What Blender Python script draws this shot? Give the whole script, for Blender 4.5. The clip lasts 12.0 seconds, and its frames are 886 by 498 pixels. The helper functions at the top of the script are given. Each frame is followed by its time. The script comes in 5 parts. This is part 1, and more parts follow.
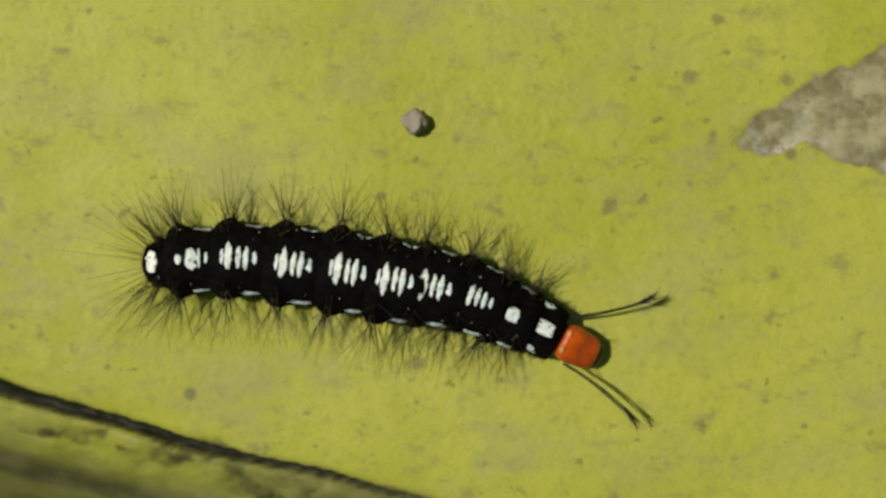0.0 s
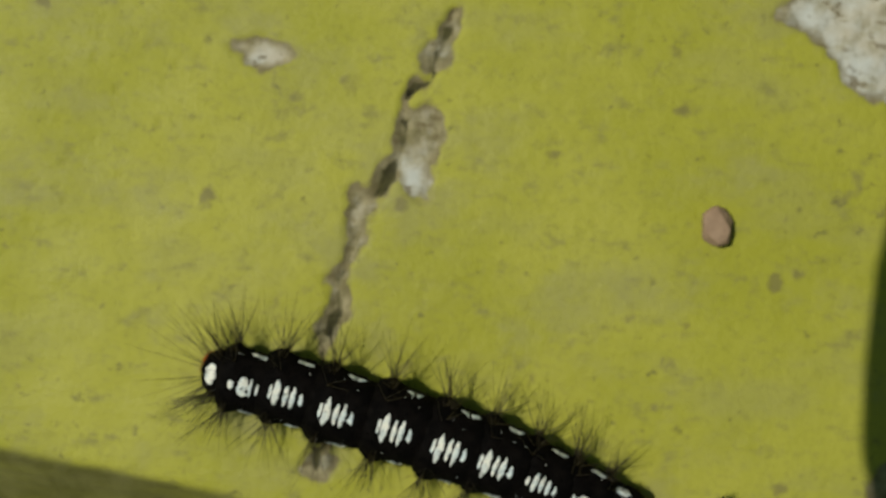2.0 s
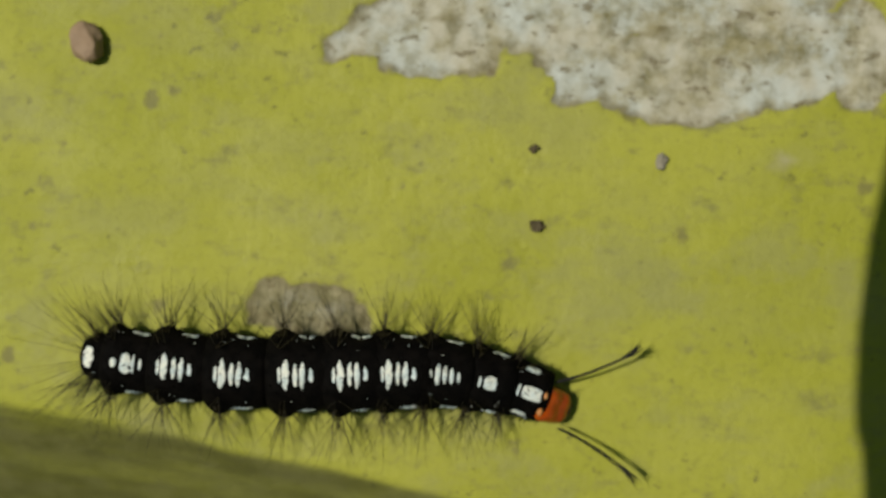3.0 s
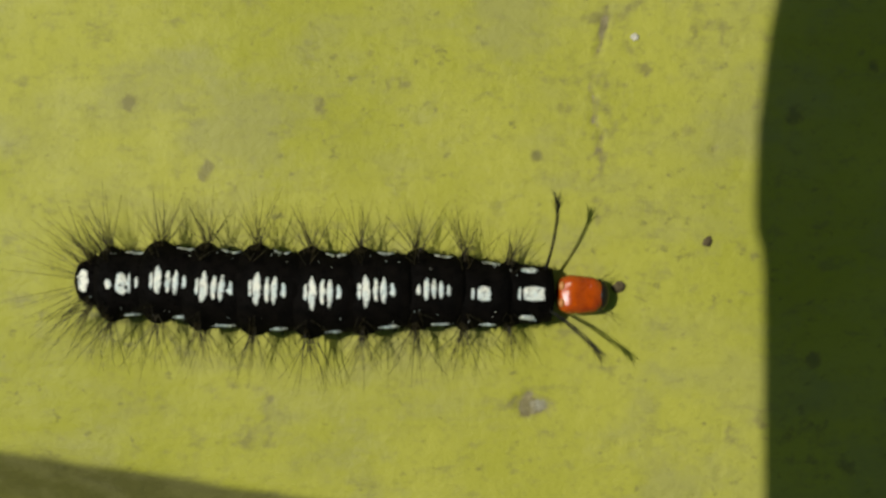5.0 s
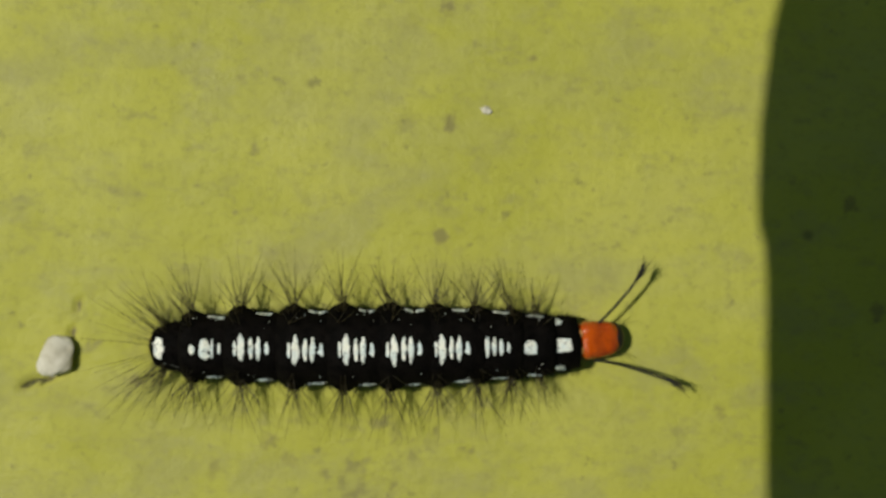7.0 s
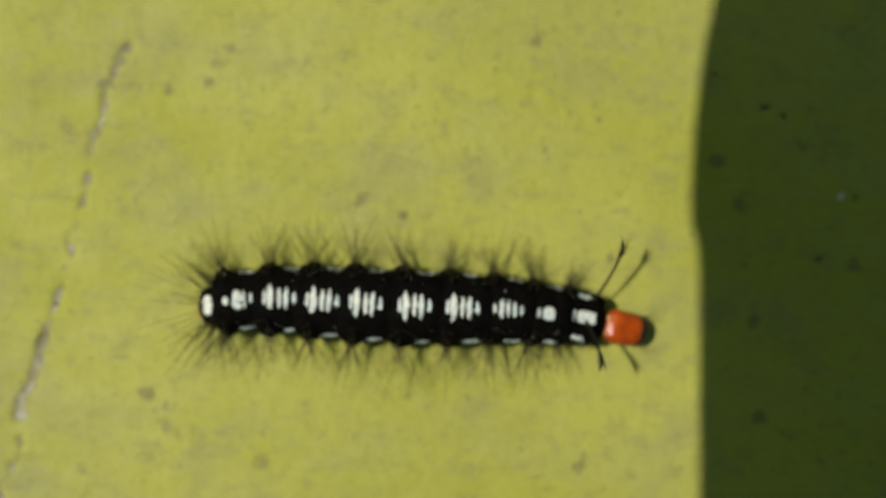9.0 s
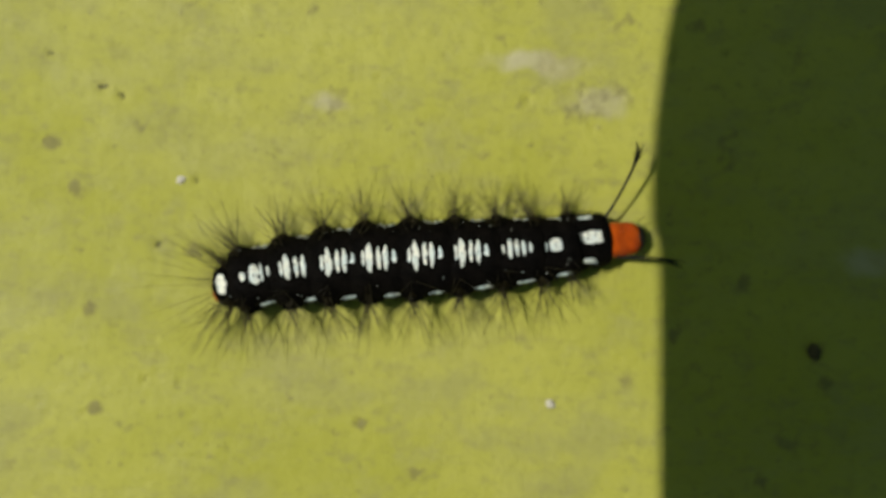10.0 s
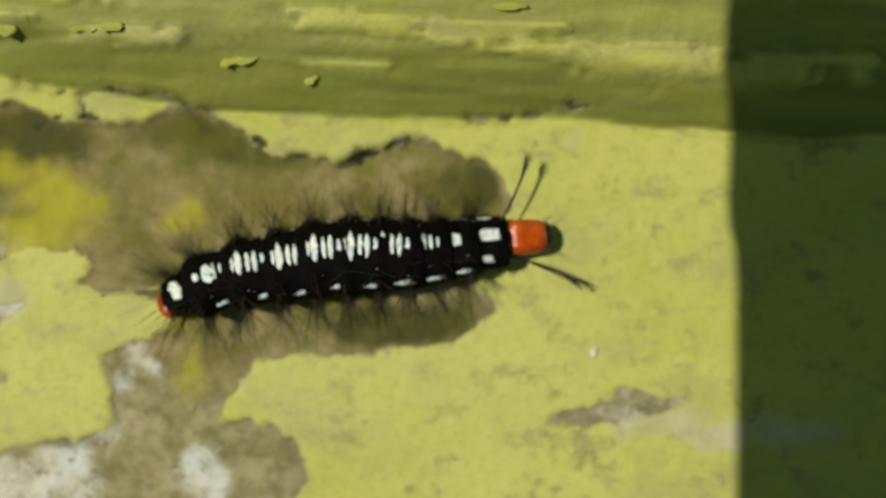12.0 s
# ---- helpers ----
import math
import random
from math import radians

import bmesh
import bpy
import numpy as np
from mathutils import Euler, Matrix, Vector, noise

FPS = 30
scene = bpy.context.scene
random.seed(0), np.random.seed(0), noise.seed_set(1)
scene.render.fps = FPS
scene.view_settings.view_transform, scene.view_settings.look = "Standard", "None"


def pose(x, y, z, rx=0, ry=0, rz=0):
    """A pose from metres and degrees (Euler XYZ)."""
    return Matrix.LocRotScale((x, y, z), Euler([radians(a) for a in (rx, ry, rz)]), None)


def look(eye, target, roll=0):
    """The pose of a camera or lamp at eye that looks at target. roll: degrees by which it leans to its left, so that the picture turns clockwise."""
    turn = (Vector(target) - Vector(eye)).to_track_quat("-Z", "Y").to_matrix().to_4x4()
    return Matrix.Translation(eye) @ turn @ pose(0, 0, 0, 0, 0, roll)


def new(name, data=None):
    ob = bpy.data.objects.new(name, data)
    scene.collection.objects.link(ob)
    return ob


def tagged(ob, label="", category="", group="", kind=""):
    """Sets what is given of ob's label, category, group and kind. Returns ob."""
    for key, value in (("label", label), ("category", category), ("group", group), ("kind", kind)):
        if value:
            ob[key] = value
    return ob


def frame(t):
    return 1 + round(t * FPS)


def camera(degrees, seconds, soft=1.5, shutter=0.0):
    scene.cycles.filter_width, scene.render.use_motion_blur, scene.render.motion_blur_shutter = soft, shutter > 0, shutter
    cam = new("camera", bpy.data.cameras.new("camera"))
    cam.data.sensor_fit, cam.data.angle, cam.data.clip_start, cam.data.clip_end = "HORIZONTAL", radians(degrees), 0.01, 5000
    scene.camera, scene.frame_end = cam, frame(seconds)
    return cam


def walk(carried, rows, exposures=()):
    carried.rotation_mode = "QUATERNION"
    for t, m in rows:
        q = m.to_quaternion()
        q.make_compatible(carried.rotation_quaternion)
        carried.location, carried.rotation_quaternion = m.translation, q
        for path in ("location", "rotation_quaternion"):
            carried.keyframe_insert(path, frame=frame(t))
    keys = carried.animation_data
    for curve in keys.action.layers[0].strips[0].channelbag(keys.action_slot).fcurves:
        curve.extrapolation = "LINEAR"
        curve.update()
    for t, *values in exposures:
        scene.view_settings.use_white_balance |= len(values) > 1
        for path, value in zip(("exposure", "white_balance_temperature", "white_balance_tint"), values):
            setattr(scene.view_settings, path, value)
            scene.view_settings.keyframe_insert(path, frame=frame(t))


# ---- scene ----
FOV = 45.0
cam = camera(FOV, 12.0, soft=2.8)
cam.data.dof.use_dof = True  # a small close-up lens, focused on the caterpillar's back
cam.data.dof.focus_distance = 0.078
cam.data.dof.aperture_fstop = 12.5
walk(cam, [
    (0, pose(-0.00000, 0.00000, 0.08088, 0, 0, 0.00)),
    (0.5, pose(0.01907, -0.00662, 0.08314, 0, 0, 1.98)),
    (1, pose(0.03612, -0.00564, 0.08350, 0, 0, 1.05)),
    (1.5, pose(0.05688, -0.00923, 0.08354, 0, 0, 2.33)),
    (1.7, pose(0.06749, -0.01141, 0.08294, 0, 0, 2.97)),
    (2, pose(0.08222, -0.01331, 0.08362, 0, 0, 3.51)),
    (2.5, pose(0.10612, -0.02129, 0.08282, 0, 0, 3.61)),
    (2.8, pose(0.12178, -0.02250, 0.08379, 0, 0, 2.57)),
    (3, pose(0.13165, -0.02504, 0.08373, 0, 0, 2.60)),
    (3.2, pose(0.14075, -0.02568, 0.08356, 0, 0, 2.38)),
    (3.5, pose(0.15686, -0.02878, 0.08416, 0, 0, 2.51)),
    (3.7, pose(0.16459, -0.03156, 0.08364, 0, 0, 2.29)),
    (5.3, pose(0.23459, -0.03743, 0.07901, 0, 0, 0.24)),
    (5.5, pose(0.24426, -0.03775, 0.07845, 0, 0, 1.00)),
    (6, pose(0.26239, -0.03766, 0.07938, 0, 0, 1.95)),
    (6.2, pose(0.27498, -0.03784, 0.07931, 0, 0, 1.67)),
    (6.5, pose(0.29042, -0.03721, 0.08073, 0, 0, 1.55)),
    (7, pose(0.31574, -0.04127, 0.08283, 0, 0, 2.55)),
    (7.2, pose(0.32384, -0.04230, 0.08260, 0, 0, 3.15)),
    (8.8, pose(0.40397, -0.03397, 0.08900, 0, 0, 2.59)),
    (9, pose(0.41579, -0.03089, 0.08896, 0, 0, 2.00)),
    (9.2, pose(0.43164, -0.02977, 0.08854, 0, 0, 1.82)),
    (9.5, pose(0.45081, -0.02966, 0.08700, 0, 0, 1.53)),
    (10, pose(0.46998, -0.03018, 0.08579, 0, 0, 2.12)),
    (10.3, pose(0.48017, -0.02827, 0.08643, 0, 0, 1.83)),
    (10.5, pose(0.49071, -0.02673, 0.08571, 0, 0, 1.29)),
    (10.8, pose(0.50886, -0.02607, 0.08631, 0, 0, 1.36)),
    (11, pose(0.52308, -0.02467, 0.08596, 0, 0, 1.27)),
    (11.5, pose(0.54467, -0.02316, 0.08557, 0, 0, 1.63)),
    (12, pose(0.56513, -0.01709, 0.08564, 0, 0, 1.40))
], exposures=((0, 0.28), (0.5, 0.11), (1.5, 0.10), (2.0, -0.02), (3.2, 0.09), (5.5, 0.21), (6.0, 0.20), (6.5, 0.16), (7.2, 0.17), (9.0, 0.24), (10.5, 0.24), (11.0, 0.21), (11.5, 0.34), (12.0, 0.43)))

# ---- world, sun and sky ----
world = bpy.data.worlds.new("world")
scene.world = world
world.use_nodes = True
SUN_EL, SUN_AZ = radians(61), math.atan2(0.22, -1.0)  # the sun stands behind and to the west of the ledge
sky = world.node_tree.nodes.new("ShaderNodeTexSky")
sky.sky_type = "NISHITA"
sky.sun_disc = False
sky.sun_elevation = SUN_EL
sky.sun_rotation = math.pi / 2 - SUN_AZ
background = world.node_tree.nodes["Background"]
background.inputs["Strength"].default_value = 0.043
sky_tint = world.node_tree.nodes.new("ShaderNodeMix")  # an added tint on the sky's light: greener, less blue fill
sky_tint.data_type = "RGBA"
sky_tint.blend_type = "MULTIPLY"
sky_tint.inputs["Factor"].default_value = 1.0
sky_tint.inputs[7].default_value = (0.95, 1.08, 0.62, 1)
world.node_tree.links.new(sky.outputs["Color"], sky_tint.inputs[6])
world.node_tree.links.new(sky_tint.outputs[2], background.inputs["Color"])
sun = new("sun", bpy.data.lights.new("sun", "SUN"))
sun.data.energy = 2.9
sun.data.angle = radians(0.55)
sun.data.color = (1.0, 0.96, 0.88)
SUN_WAY = Vector((-math.cos(SUN_AZ) * math.cos(SUN_EL), -math.sin(SUN_AZ) * math.cos(SUN_EL), -math.sin(SUN_EL)))
sun.matrix_world = look((0.2, 0.0, 0.6), Vector((0.2, 0.0, 0.6)) + SUN_WAY)

MM = 0.001


# ---- materials ----
class Nodes:
    """A short way to write node materials."""

    def __init__(self, name):
        self.mat = bpy.data.materials.new(name)
        self.mat.use_nodes = True
        self.tree = self.mat.node_tree
        self.bsdf = self.tree.nodes["Principled BSDF"]
        self.coords = self.tree.nodes.new("ShaderNodeTexCoord").outputs["Object"]

    def put(self, socket, value):
        if isinstance(value, bpy.types.NodeSocket):
            self.tree.links.new(value, socket)
        elif isinstance(value, tuple) and len(value) == 3 and socket.type == "RGBA":
            socket.default_value = (*value, 1)
        else:
            socket.default_value = value

    def noise(self, scale, detail=4.0, rough=0.55, stretch=(1, 1, 1), shift=0.0):
        m = self.tree.nodes.new("ShaderNodeMapping")
        self.tree.links.new(self.coords, m.inputs["Vector"])
        m.inputs["Scale"].default_value = stretch
        m.inputs["Location"].default_value = (shift, shift * 0.7, 0)
        n = self.tree.nodes.new("ShaderNodeTexNoise")
        self.tree.links.new(m.outputs["Vector"], n.inputs["Vector"])
        n.inputs["Scale"].default_value = scale
        n.inputs["Detail"].default_value = detail
        n.inputs["Roughness"].default_value = rough
        return n.outputs["Fac"]

    def cells(self, scale):
        n = self.tree.nodes.new("ShaderNodeTexVoronoi")
        self.tree.links.new(self.coords, n.inputs["Vector"])
        n.inputs["Scale"].default_value = scale
        return n.outputs["Distance"], n.outputs["Color"]

    def attr(self, name):
        n = self.tree.nodes.new("ShaderNodeAttribute")
        n.attribute_name = name
        return n.outputs["Fac"]

    def math(self, op, a, b=0.0):
        n = self.tree.nodes.new("ShaderNodeMath")
        n.operation = op
        self.put(n.inputs[0], a)
        self.put(n.inputs[1], b)
        return n.outputs[0]

    def ramp(self, value, lo, hi, low=0.0, high=1.0):
        n = self.tree.nodes.new("ShaderNodeMapRange")
        n.interpolation_type = "SMOOTHSTEP"
        self.put(n.inputs["Value"], value)
        for key, v in (("From Min", lo), ("From Max", hi), ("To Min", low), ("To Max", high)):
            n.inputs[key].default_value = v
        return n.outputs["Result"]

    def mix(self, fac, a, b):
        n = self.tree.nodes.new("ShaderNodeMix")
        n.data_type = "RGBA"
        self.put(n.inputs["Factor"], fac)
        self.put(n.inputs[6], a)
        self.put(n.inputs[7], b)
        return n.outputs[2]

    def bump(self, height, strength, distance, normal=None):
        n = self.tree.nodes.new("ShaderNodeBump")
        self.put(n.inputs["Height"], height)
        n.inputs["Strength"].default_value = strength
        n.inputs["Distance"].default_value = distance
        if normal is not None:
            self.tree.links.new(normal, n.inputs["Normal"])
        return n.outputs["Normal"]

    def done(self, color, rough=0.6, normal=None, spec=0.4, metal=0.0):
        self.put(self.bsdf.inputs["Base Color"], color)
        self.put(self.bsdf.inputs["Roughness"], rough)
        self.bsdf.inputs["Specular IOR Level"].default_value = spec
        self.bsdf.inputs["Metallic"].default_value = metal
        if normal is not None:
            self.tree.links.new(normal, self.bsdf.inputs["Normal"])
        return self.mat


def plaster_material():
    n = Nodes("painted_plaster")
    # oil paint: two close yellow-greens, worn and dusty patches, dark specks
    paint = n.mix(n.ramp(n.noise(45, 5), 0.38, 0.62), (0.334, 0.334, 0.033), (0.388, 0.380, 0.053))
    paint = n.mix(n.ramp(n.noise(160, 6, 0.6, (0.5, 1, 1)), 0.47, 0.68, 0, 0.5), paint, (0.325, 0.316, 0.088))
    paint = n.mix(n.ramp(n.noise(520, 7, 0.7, (0.6, 1, 1), 3.0), 0.53, 0.70, 0, 0.62), paint, (0.20, 0.188, 0.066))
    paint = n.mix(n.ramp(n.math("ADD", n.noise(850, 4, 0.6, (0.85, 1, 1), 7.0), n.math("MULTIPLY", n.math("SUBTRACT", n.noise(60, 3, 0.5, (1, 1, 1), 5.0), 0.5), 0.22)), 0.62, 0.73, 0, 0.62), paint, (0.115, 0.105, 0.040))
    paint = n.mix(n.math("MULTIPLY", n.attr("dust"), n.ramp(n.noise(60, 5, 0.6, (0.6, 1, 1), 6.0), 0.3, 0.7, 0.35, 0.95)), paint, (0.455, 0.444, 0.114))
    paint = n.mix(n.math("MULTIPLY", n.math("ADD", n.attr("dust"), 0.25), n.ramp(n.noise(75, 6, 0.66, (0.4, 1, 1), 19.0), 0.50, 0.70, 0, 0.55)), paint, (0.315, 0.302, 0.130))
    paint = n.mix(n.ramp(n.noise(1300, 5, 0.7, (0.8, 1, 1), 1.0), 0.50, 0.68, 0, 0.22), paint, (0.17, 0.165, 0.05))
    paint = n.mix(n.ramp(n.noise(115, 6, 0.66, (0.75, 1, 1), 11.0), 0.50, 0.66, 0, 0.55), paint, (0.302, 0.292, 0.102))
    paint = n.mix(n.math("MULTIPLY", n.math("ADD", n.attr("dust"), 0.2), n.ramp(n.noise(360, 6, 0.7, (0.7, 1, 1), 23.0), 0.52, 0.67, 0, 0.55)), paint, (0.240, 0.222, 0.090))
    chalk = n.math("ADD", n.attr("chalk"), n.math("MULTIPLY", n.math("SUBTRACT", n.noise(330, 6, 0.68, (0.6, 1, 1), 4.0), 0.5), 1.5))
    paint = n.mix(n.ramp(chalk, 0.2, 1.1, 0, 0.75), paint, n.mix(n.ramp(n.noise(120, 4, 0.6, (1, 1, 1), 8.0), 0.4, 0.6), (0.35, 0.31, 0.16), (0.46, 0.42, 0.28)))
    dist, tint = n.cells(110)
    dots = n.math("MULTIPLY", n.ramp(dist, 0.035, 0.075, 1, 0), n.ramp(tint, 0.55, 0.7))
    paint = n.mix(n.math("MULTIPLY", dots, 0.7), paint, (0.13, 0.115, 0.05))
    dist, tint = n.cells(230)
    dist = n.math("ADD", dist, n.math("MULTIPLY", n.math("SUBTRACT", n.noise(900, 4, 0.6), 0.5), 0.5))
    dots = n.math("MULTIPLY", n.ramp(dist, 0.07, 0.20, 1, 0), n.ramp(n.math("ADD", tint, n.math("MULTIPLY", n.noise(45, 4, 0.6, (1, 1, 1), 14.0), 0.9)), 0.97, 1.10))
    paint = n.mix(n.math("MULTIPLY", dots, 0.62), paint, (0.15, 0.125, 0.06))
    spot = n.ramp(n.math("ADD", n.attr("spot"), n.math("MULTIPLY", n.math("SUBTRACT", n.noise(520, 6, 0.65), 0.5), 3.2)), 0.25, 1.25, 0, 0.62)
    paint = n.mix(spot, paint, (0.178, 0.158, 0.068))
    # bare plaster under the paint
    stone = n.mix(n.ramp(n.noise(520, 6, 0.7), 0.36, 0.64), (0.175, 0.155, 0.070), (0.345, 0.305, 0.172))
    olive = n.ramp(n.noise(110, 5, 0.62, (1, 1, 1), 9.0), 0.36, 0.60)
    wet = n.mix(n.ramp(n.noise(85, 5, 0.62, (1, 1, 1), 2.0), 0.40, 0.60), (0.112, 0.107, 0.010), (0.160, 0.128, 0.026))
    wet = n.mix(n.ramp(n.noise(200, 5, 0.65, (1, 1, 1), 12.0), 0.44, 0.66, 0, 0.72), wet, (0.29, 0.225, 0.105))
    stone = n.mix(n.math("MULTIPLY", n.attr("damp"), n.math("ADD", 0.72, n.math("MULTIPLY", olive, 0.22))), stone, wet)
    pale = n.math("ADD", n.attr("pale"), n.math("MULTIPLY", n.math("SUBTRACT", n.noise(420, 6, 0.72), 0.5), 2.4))
    stone = n.mix(n.ramp(pale, 0.22, 1.15, 0, 0.92), stone, n.mix(n.ramp(n.noise(150, 4), 0.4, 0.6), (0.54, 0.50, 0.39), (0.55, 0.57, 0.52)))
    stone = n.mix(n.ramp(n.noise(1000, 4, 0.6, (0.7, 1, 1), 5.0), 0.57, 0.68, 0, 0.75), stone, (0.15, 0.118, 0.055))
    moss = n.math("ADD", n.attr("moss"), n.math("MULTIPLY", n.math("SUBTRACT", n.noise(300, 5, 0.6), 0.5), 1.3))
    stone = n.mix(n.ramp(moss, 0.25, 0.95, 0, 0.9), stone, n.mix(n.ramp(n.noise(180, 3), 0.4, 0.6), (0.040, 0.044, 0.006), (0.088, 0.086, 0.012)))
    lichen = n.math("ADD", n.attr("lichen"), n.math("MULTIPLY", n.math("SUBTRACT", n.noise(240, 6, 0.65, (1, 1, 1), 6.0), 0.5), 1.5))
    stone = n.mix(n.ramp(lichen, 0.15, 1.15, 0, 0.9), stone, (0.33, 0.30, 0.022))
    # Shade on the moulding and lower slope, put into the paint as darker olive.
    paint = n.mix(n.math("MULTIPLY", n.attr("face_shade"), n.ramp(n.noise(90, 5, 0.6, (0.15, 1, 1), 8.0), 0.25, 0.75, 0.75, 1.0)), paint, n.mix(n.ramp(n.noise(260, 5, 0.6, (0.12, 1, 1)), 0.35, 0.65), (0.116, 0.130, 0.022), (0.190, 0.202, 0.034)))
    # Streaky grey-olive below the edge: the slope's shade put into the colour.
    slope_shade = n.math("MULTIPLY", n.attr("slope_shade"), n.ramp(n.noise(210, 6, 0.65, (0.14, 1, 1), 3.0), 0.34, 0.60, 0.55, 1.0))
    paint = n.mix(slope_shade, paint, n.mix(n.ramp(n.noise(300, 5, 0.6), 0.4, 0.6), (0.075, 0.070, 0.026), (0.118, 0.110, 0.046)))
    edge = n.math("ADD", n.attr("peel"), n.math("ADD", n.math("MULTIPLY", n.math("SUBTRACT", n.noise(900, 4), 0.5), 0.7), n.math("MULTIPLY", n.math("SUBTRACT", n.noise(330, 5, 0.6, (1, 1, 1), 21.0), 0.5), 1.1)))
    bare = n.ramp(edge, -0.10, 0.10)
    rim = n.math("MULTIPLY", n.ramp(edge, -0.30, -0.04), n.ramp(edge, 0.0, 0.1, 1, 0))
    paint = n.mix(n.math("MULTIPLY", rim, 0.32), paint, (0.20, 0.17, 0.08))
    lip = n.math("MULTIPLY", n.ramp(edge, 0.1, 0.75, 1, 0), n.ramp(n.noise(300, 5, 0.6, (1, 1, 1), 17.0), 0.40, 0.62, 0.1, 0.6))
    stone = n.mix(lip, stone, (0.165, 0.135, 0.062))
    color = n.mix(bare, paint, stone)
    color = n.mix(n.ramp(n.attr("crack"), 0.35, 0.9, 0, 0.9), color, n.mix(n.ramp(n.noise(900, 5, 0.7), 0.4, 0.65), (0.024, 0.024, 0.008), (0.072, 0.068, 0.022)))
    # Deepest cracks and groove: their shade painted in as near-black.
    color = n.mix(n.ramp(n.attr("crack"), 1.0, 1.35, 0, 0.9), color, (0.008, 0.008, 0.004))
    rough = n.math("ADD", n.math("MULTIPLY", bare, 0.3), n.ramp(n.noise(200, 4), 0.3, 0.7, 0.48, 0.66))
    grain = n.bump(n.noise(1400, 5, 0.6), 0.35, 0.00012)
    brush = n.bump(n.noise(500, 4, 0.6, (0.12, 1, 1)), 0.30, 0.00025, grain)
    pits = n.bump(n.noise(700, 6, 0.7), 0.45, 0.0002, brush)
    return n.done(color, rough, pits, 0.2)


def plain_material(name, a, b, scale, rough=0.5, bump=0.3, depth=0.0001, spec=0.4):
    n = Nodes(name)
    color = n.mix(n.ramp(n.noise(scale, 5), 0.35, 0.65), a, b)
    color = n.mix(n.ramp(n.noise(scale * 4, 3, shift=4.0), 0.55, 0.75, 0, 0.5), color, tuple(v * 0.6 for v in a))
    return n.done(color, n.ramp(n.noise(scale * 2, 3, shift=2.0), 0.3, 0.7, rough - 0.08, rough + 0.08), n.bump(n.noise(scale * 3, 5), bump, depth), spec)


PLASTER = plaster_material()
BLACK = plain_material("black_skin", (0.0016, 0.0014, 0.0012), (0.0042, 0.0034, 0.0028), 900, 0.72, 0.6, 0.0001, 0.04)
WHITE = plain_material("ivory_skin", (0.80, 0.80, 0.70), (0.52, 0.61, 0.61), 1100, 0.5, 0.3, 0.00005, 0.3)
RED = plain_material("orange_red_skin", (0.49, 0.078, 0.003), (0.25, 0.029, 0.002), 420, 0.22, 0.7, 0.00016, 0.45)
AMBER = plain_material("pale_amber_skin", (0.62, 0.30, 0.10), (0.50, 0.18, 0.04), 900, 0.4, 0.2, 0.00005)
BRISTLE = plain_material("dark_bristle", (0.020, 0.015, 0.005), (0.046, 0.036, 0.011), 300, 0.45, 0.1, 0.00003, 0.35)
PENCIL = plain_material("black_bristle", (0.008, 0.008, 0.007), (0.015, 0.014, 0.011), 300, 0.5, 0.1, 0.00003, 0.3)
JAW = plain_material("dark_brown_shell", (0.007, 0.005, 0.003), (0.014, 0.009, 0.005), 500, 0.45, 0.2, 0.00005)
GREY_STONE = plain_material("grey_stone", (0.30, 0.27, 0.20), (0.20, 0.17, 0.12), 500, 0.8, 0.6, 0.0002, 0.2)
BROWN_STONE = plain_material("pinkish_brown_stone", (0.34, 0.235, 0.15), (0.27, 0.18, 0.11), 450, 0.75, 0.35, 0.0001, 0.25)
DULL_STONE = plain_material("dull_brown_stone", (0.21, 0.16, 0.09), (0.14, 0.105, 0.055), 500, 0.8, 0.5, 0.0002, 0.2)
DARK_GRIT = plain_material("dark_grit", (0.075, 0.058, 0.028), (0.13, 0.10, 0.055), 700, 0.8, 0.6, 0.0001, 0.2)
PALE_CHIP = plain_material("white_chip", (0.60, 0.57, 0.47), (0.42, 0.385, 0.28), 420, 0.6, 0.4, 0.0001, 0.3)
FLAKE = plain_material("yellow_paint_flake", (0.31, 0.315, 0.045), (0.25, 0.26, 0.035), 300, 0.55, 0.4, 0.0001, 0.35)
PHONE = plain_material("dark_phone_case", (0.02, 0.02, 0.022), (0.03, 0.03, 0.032), 120, 0.5, 0.1, 0.0001)
GLASS = plain_material("lens_glass", (0.01, 0.01, 0.014), (0.02, 0.02, 0.024), 80, 0.08, 0.0, 0.0001, 0.5)


def part(name, bm, material, parent=None, label=""):
    """One mesh object from a bmesh that is drawn in millimetres."""
    mesh = bpy.data.meshes.new(name)
    bmesh.ops.recalc_face_normals(bm, faces=bm.faces)
    bmesh.ops.scale(bm, vec=(MM, MM, MM), verts=bm.verts)
    bm.to_mesh(mesh)
    bm.free()
    mesh.polygons.foreach_set("use_smooth", [True] * len(mesh.polygons))
    mesh.materials.append(material)
    ob = new(name, mesh)
    ob.parent = parent
    return tagged(ob, label) if label else ob


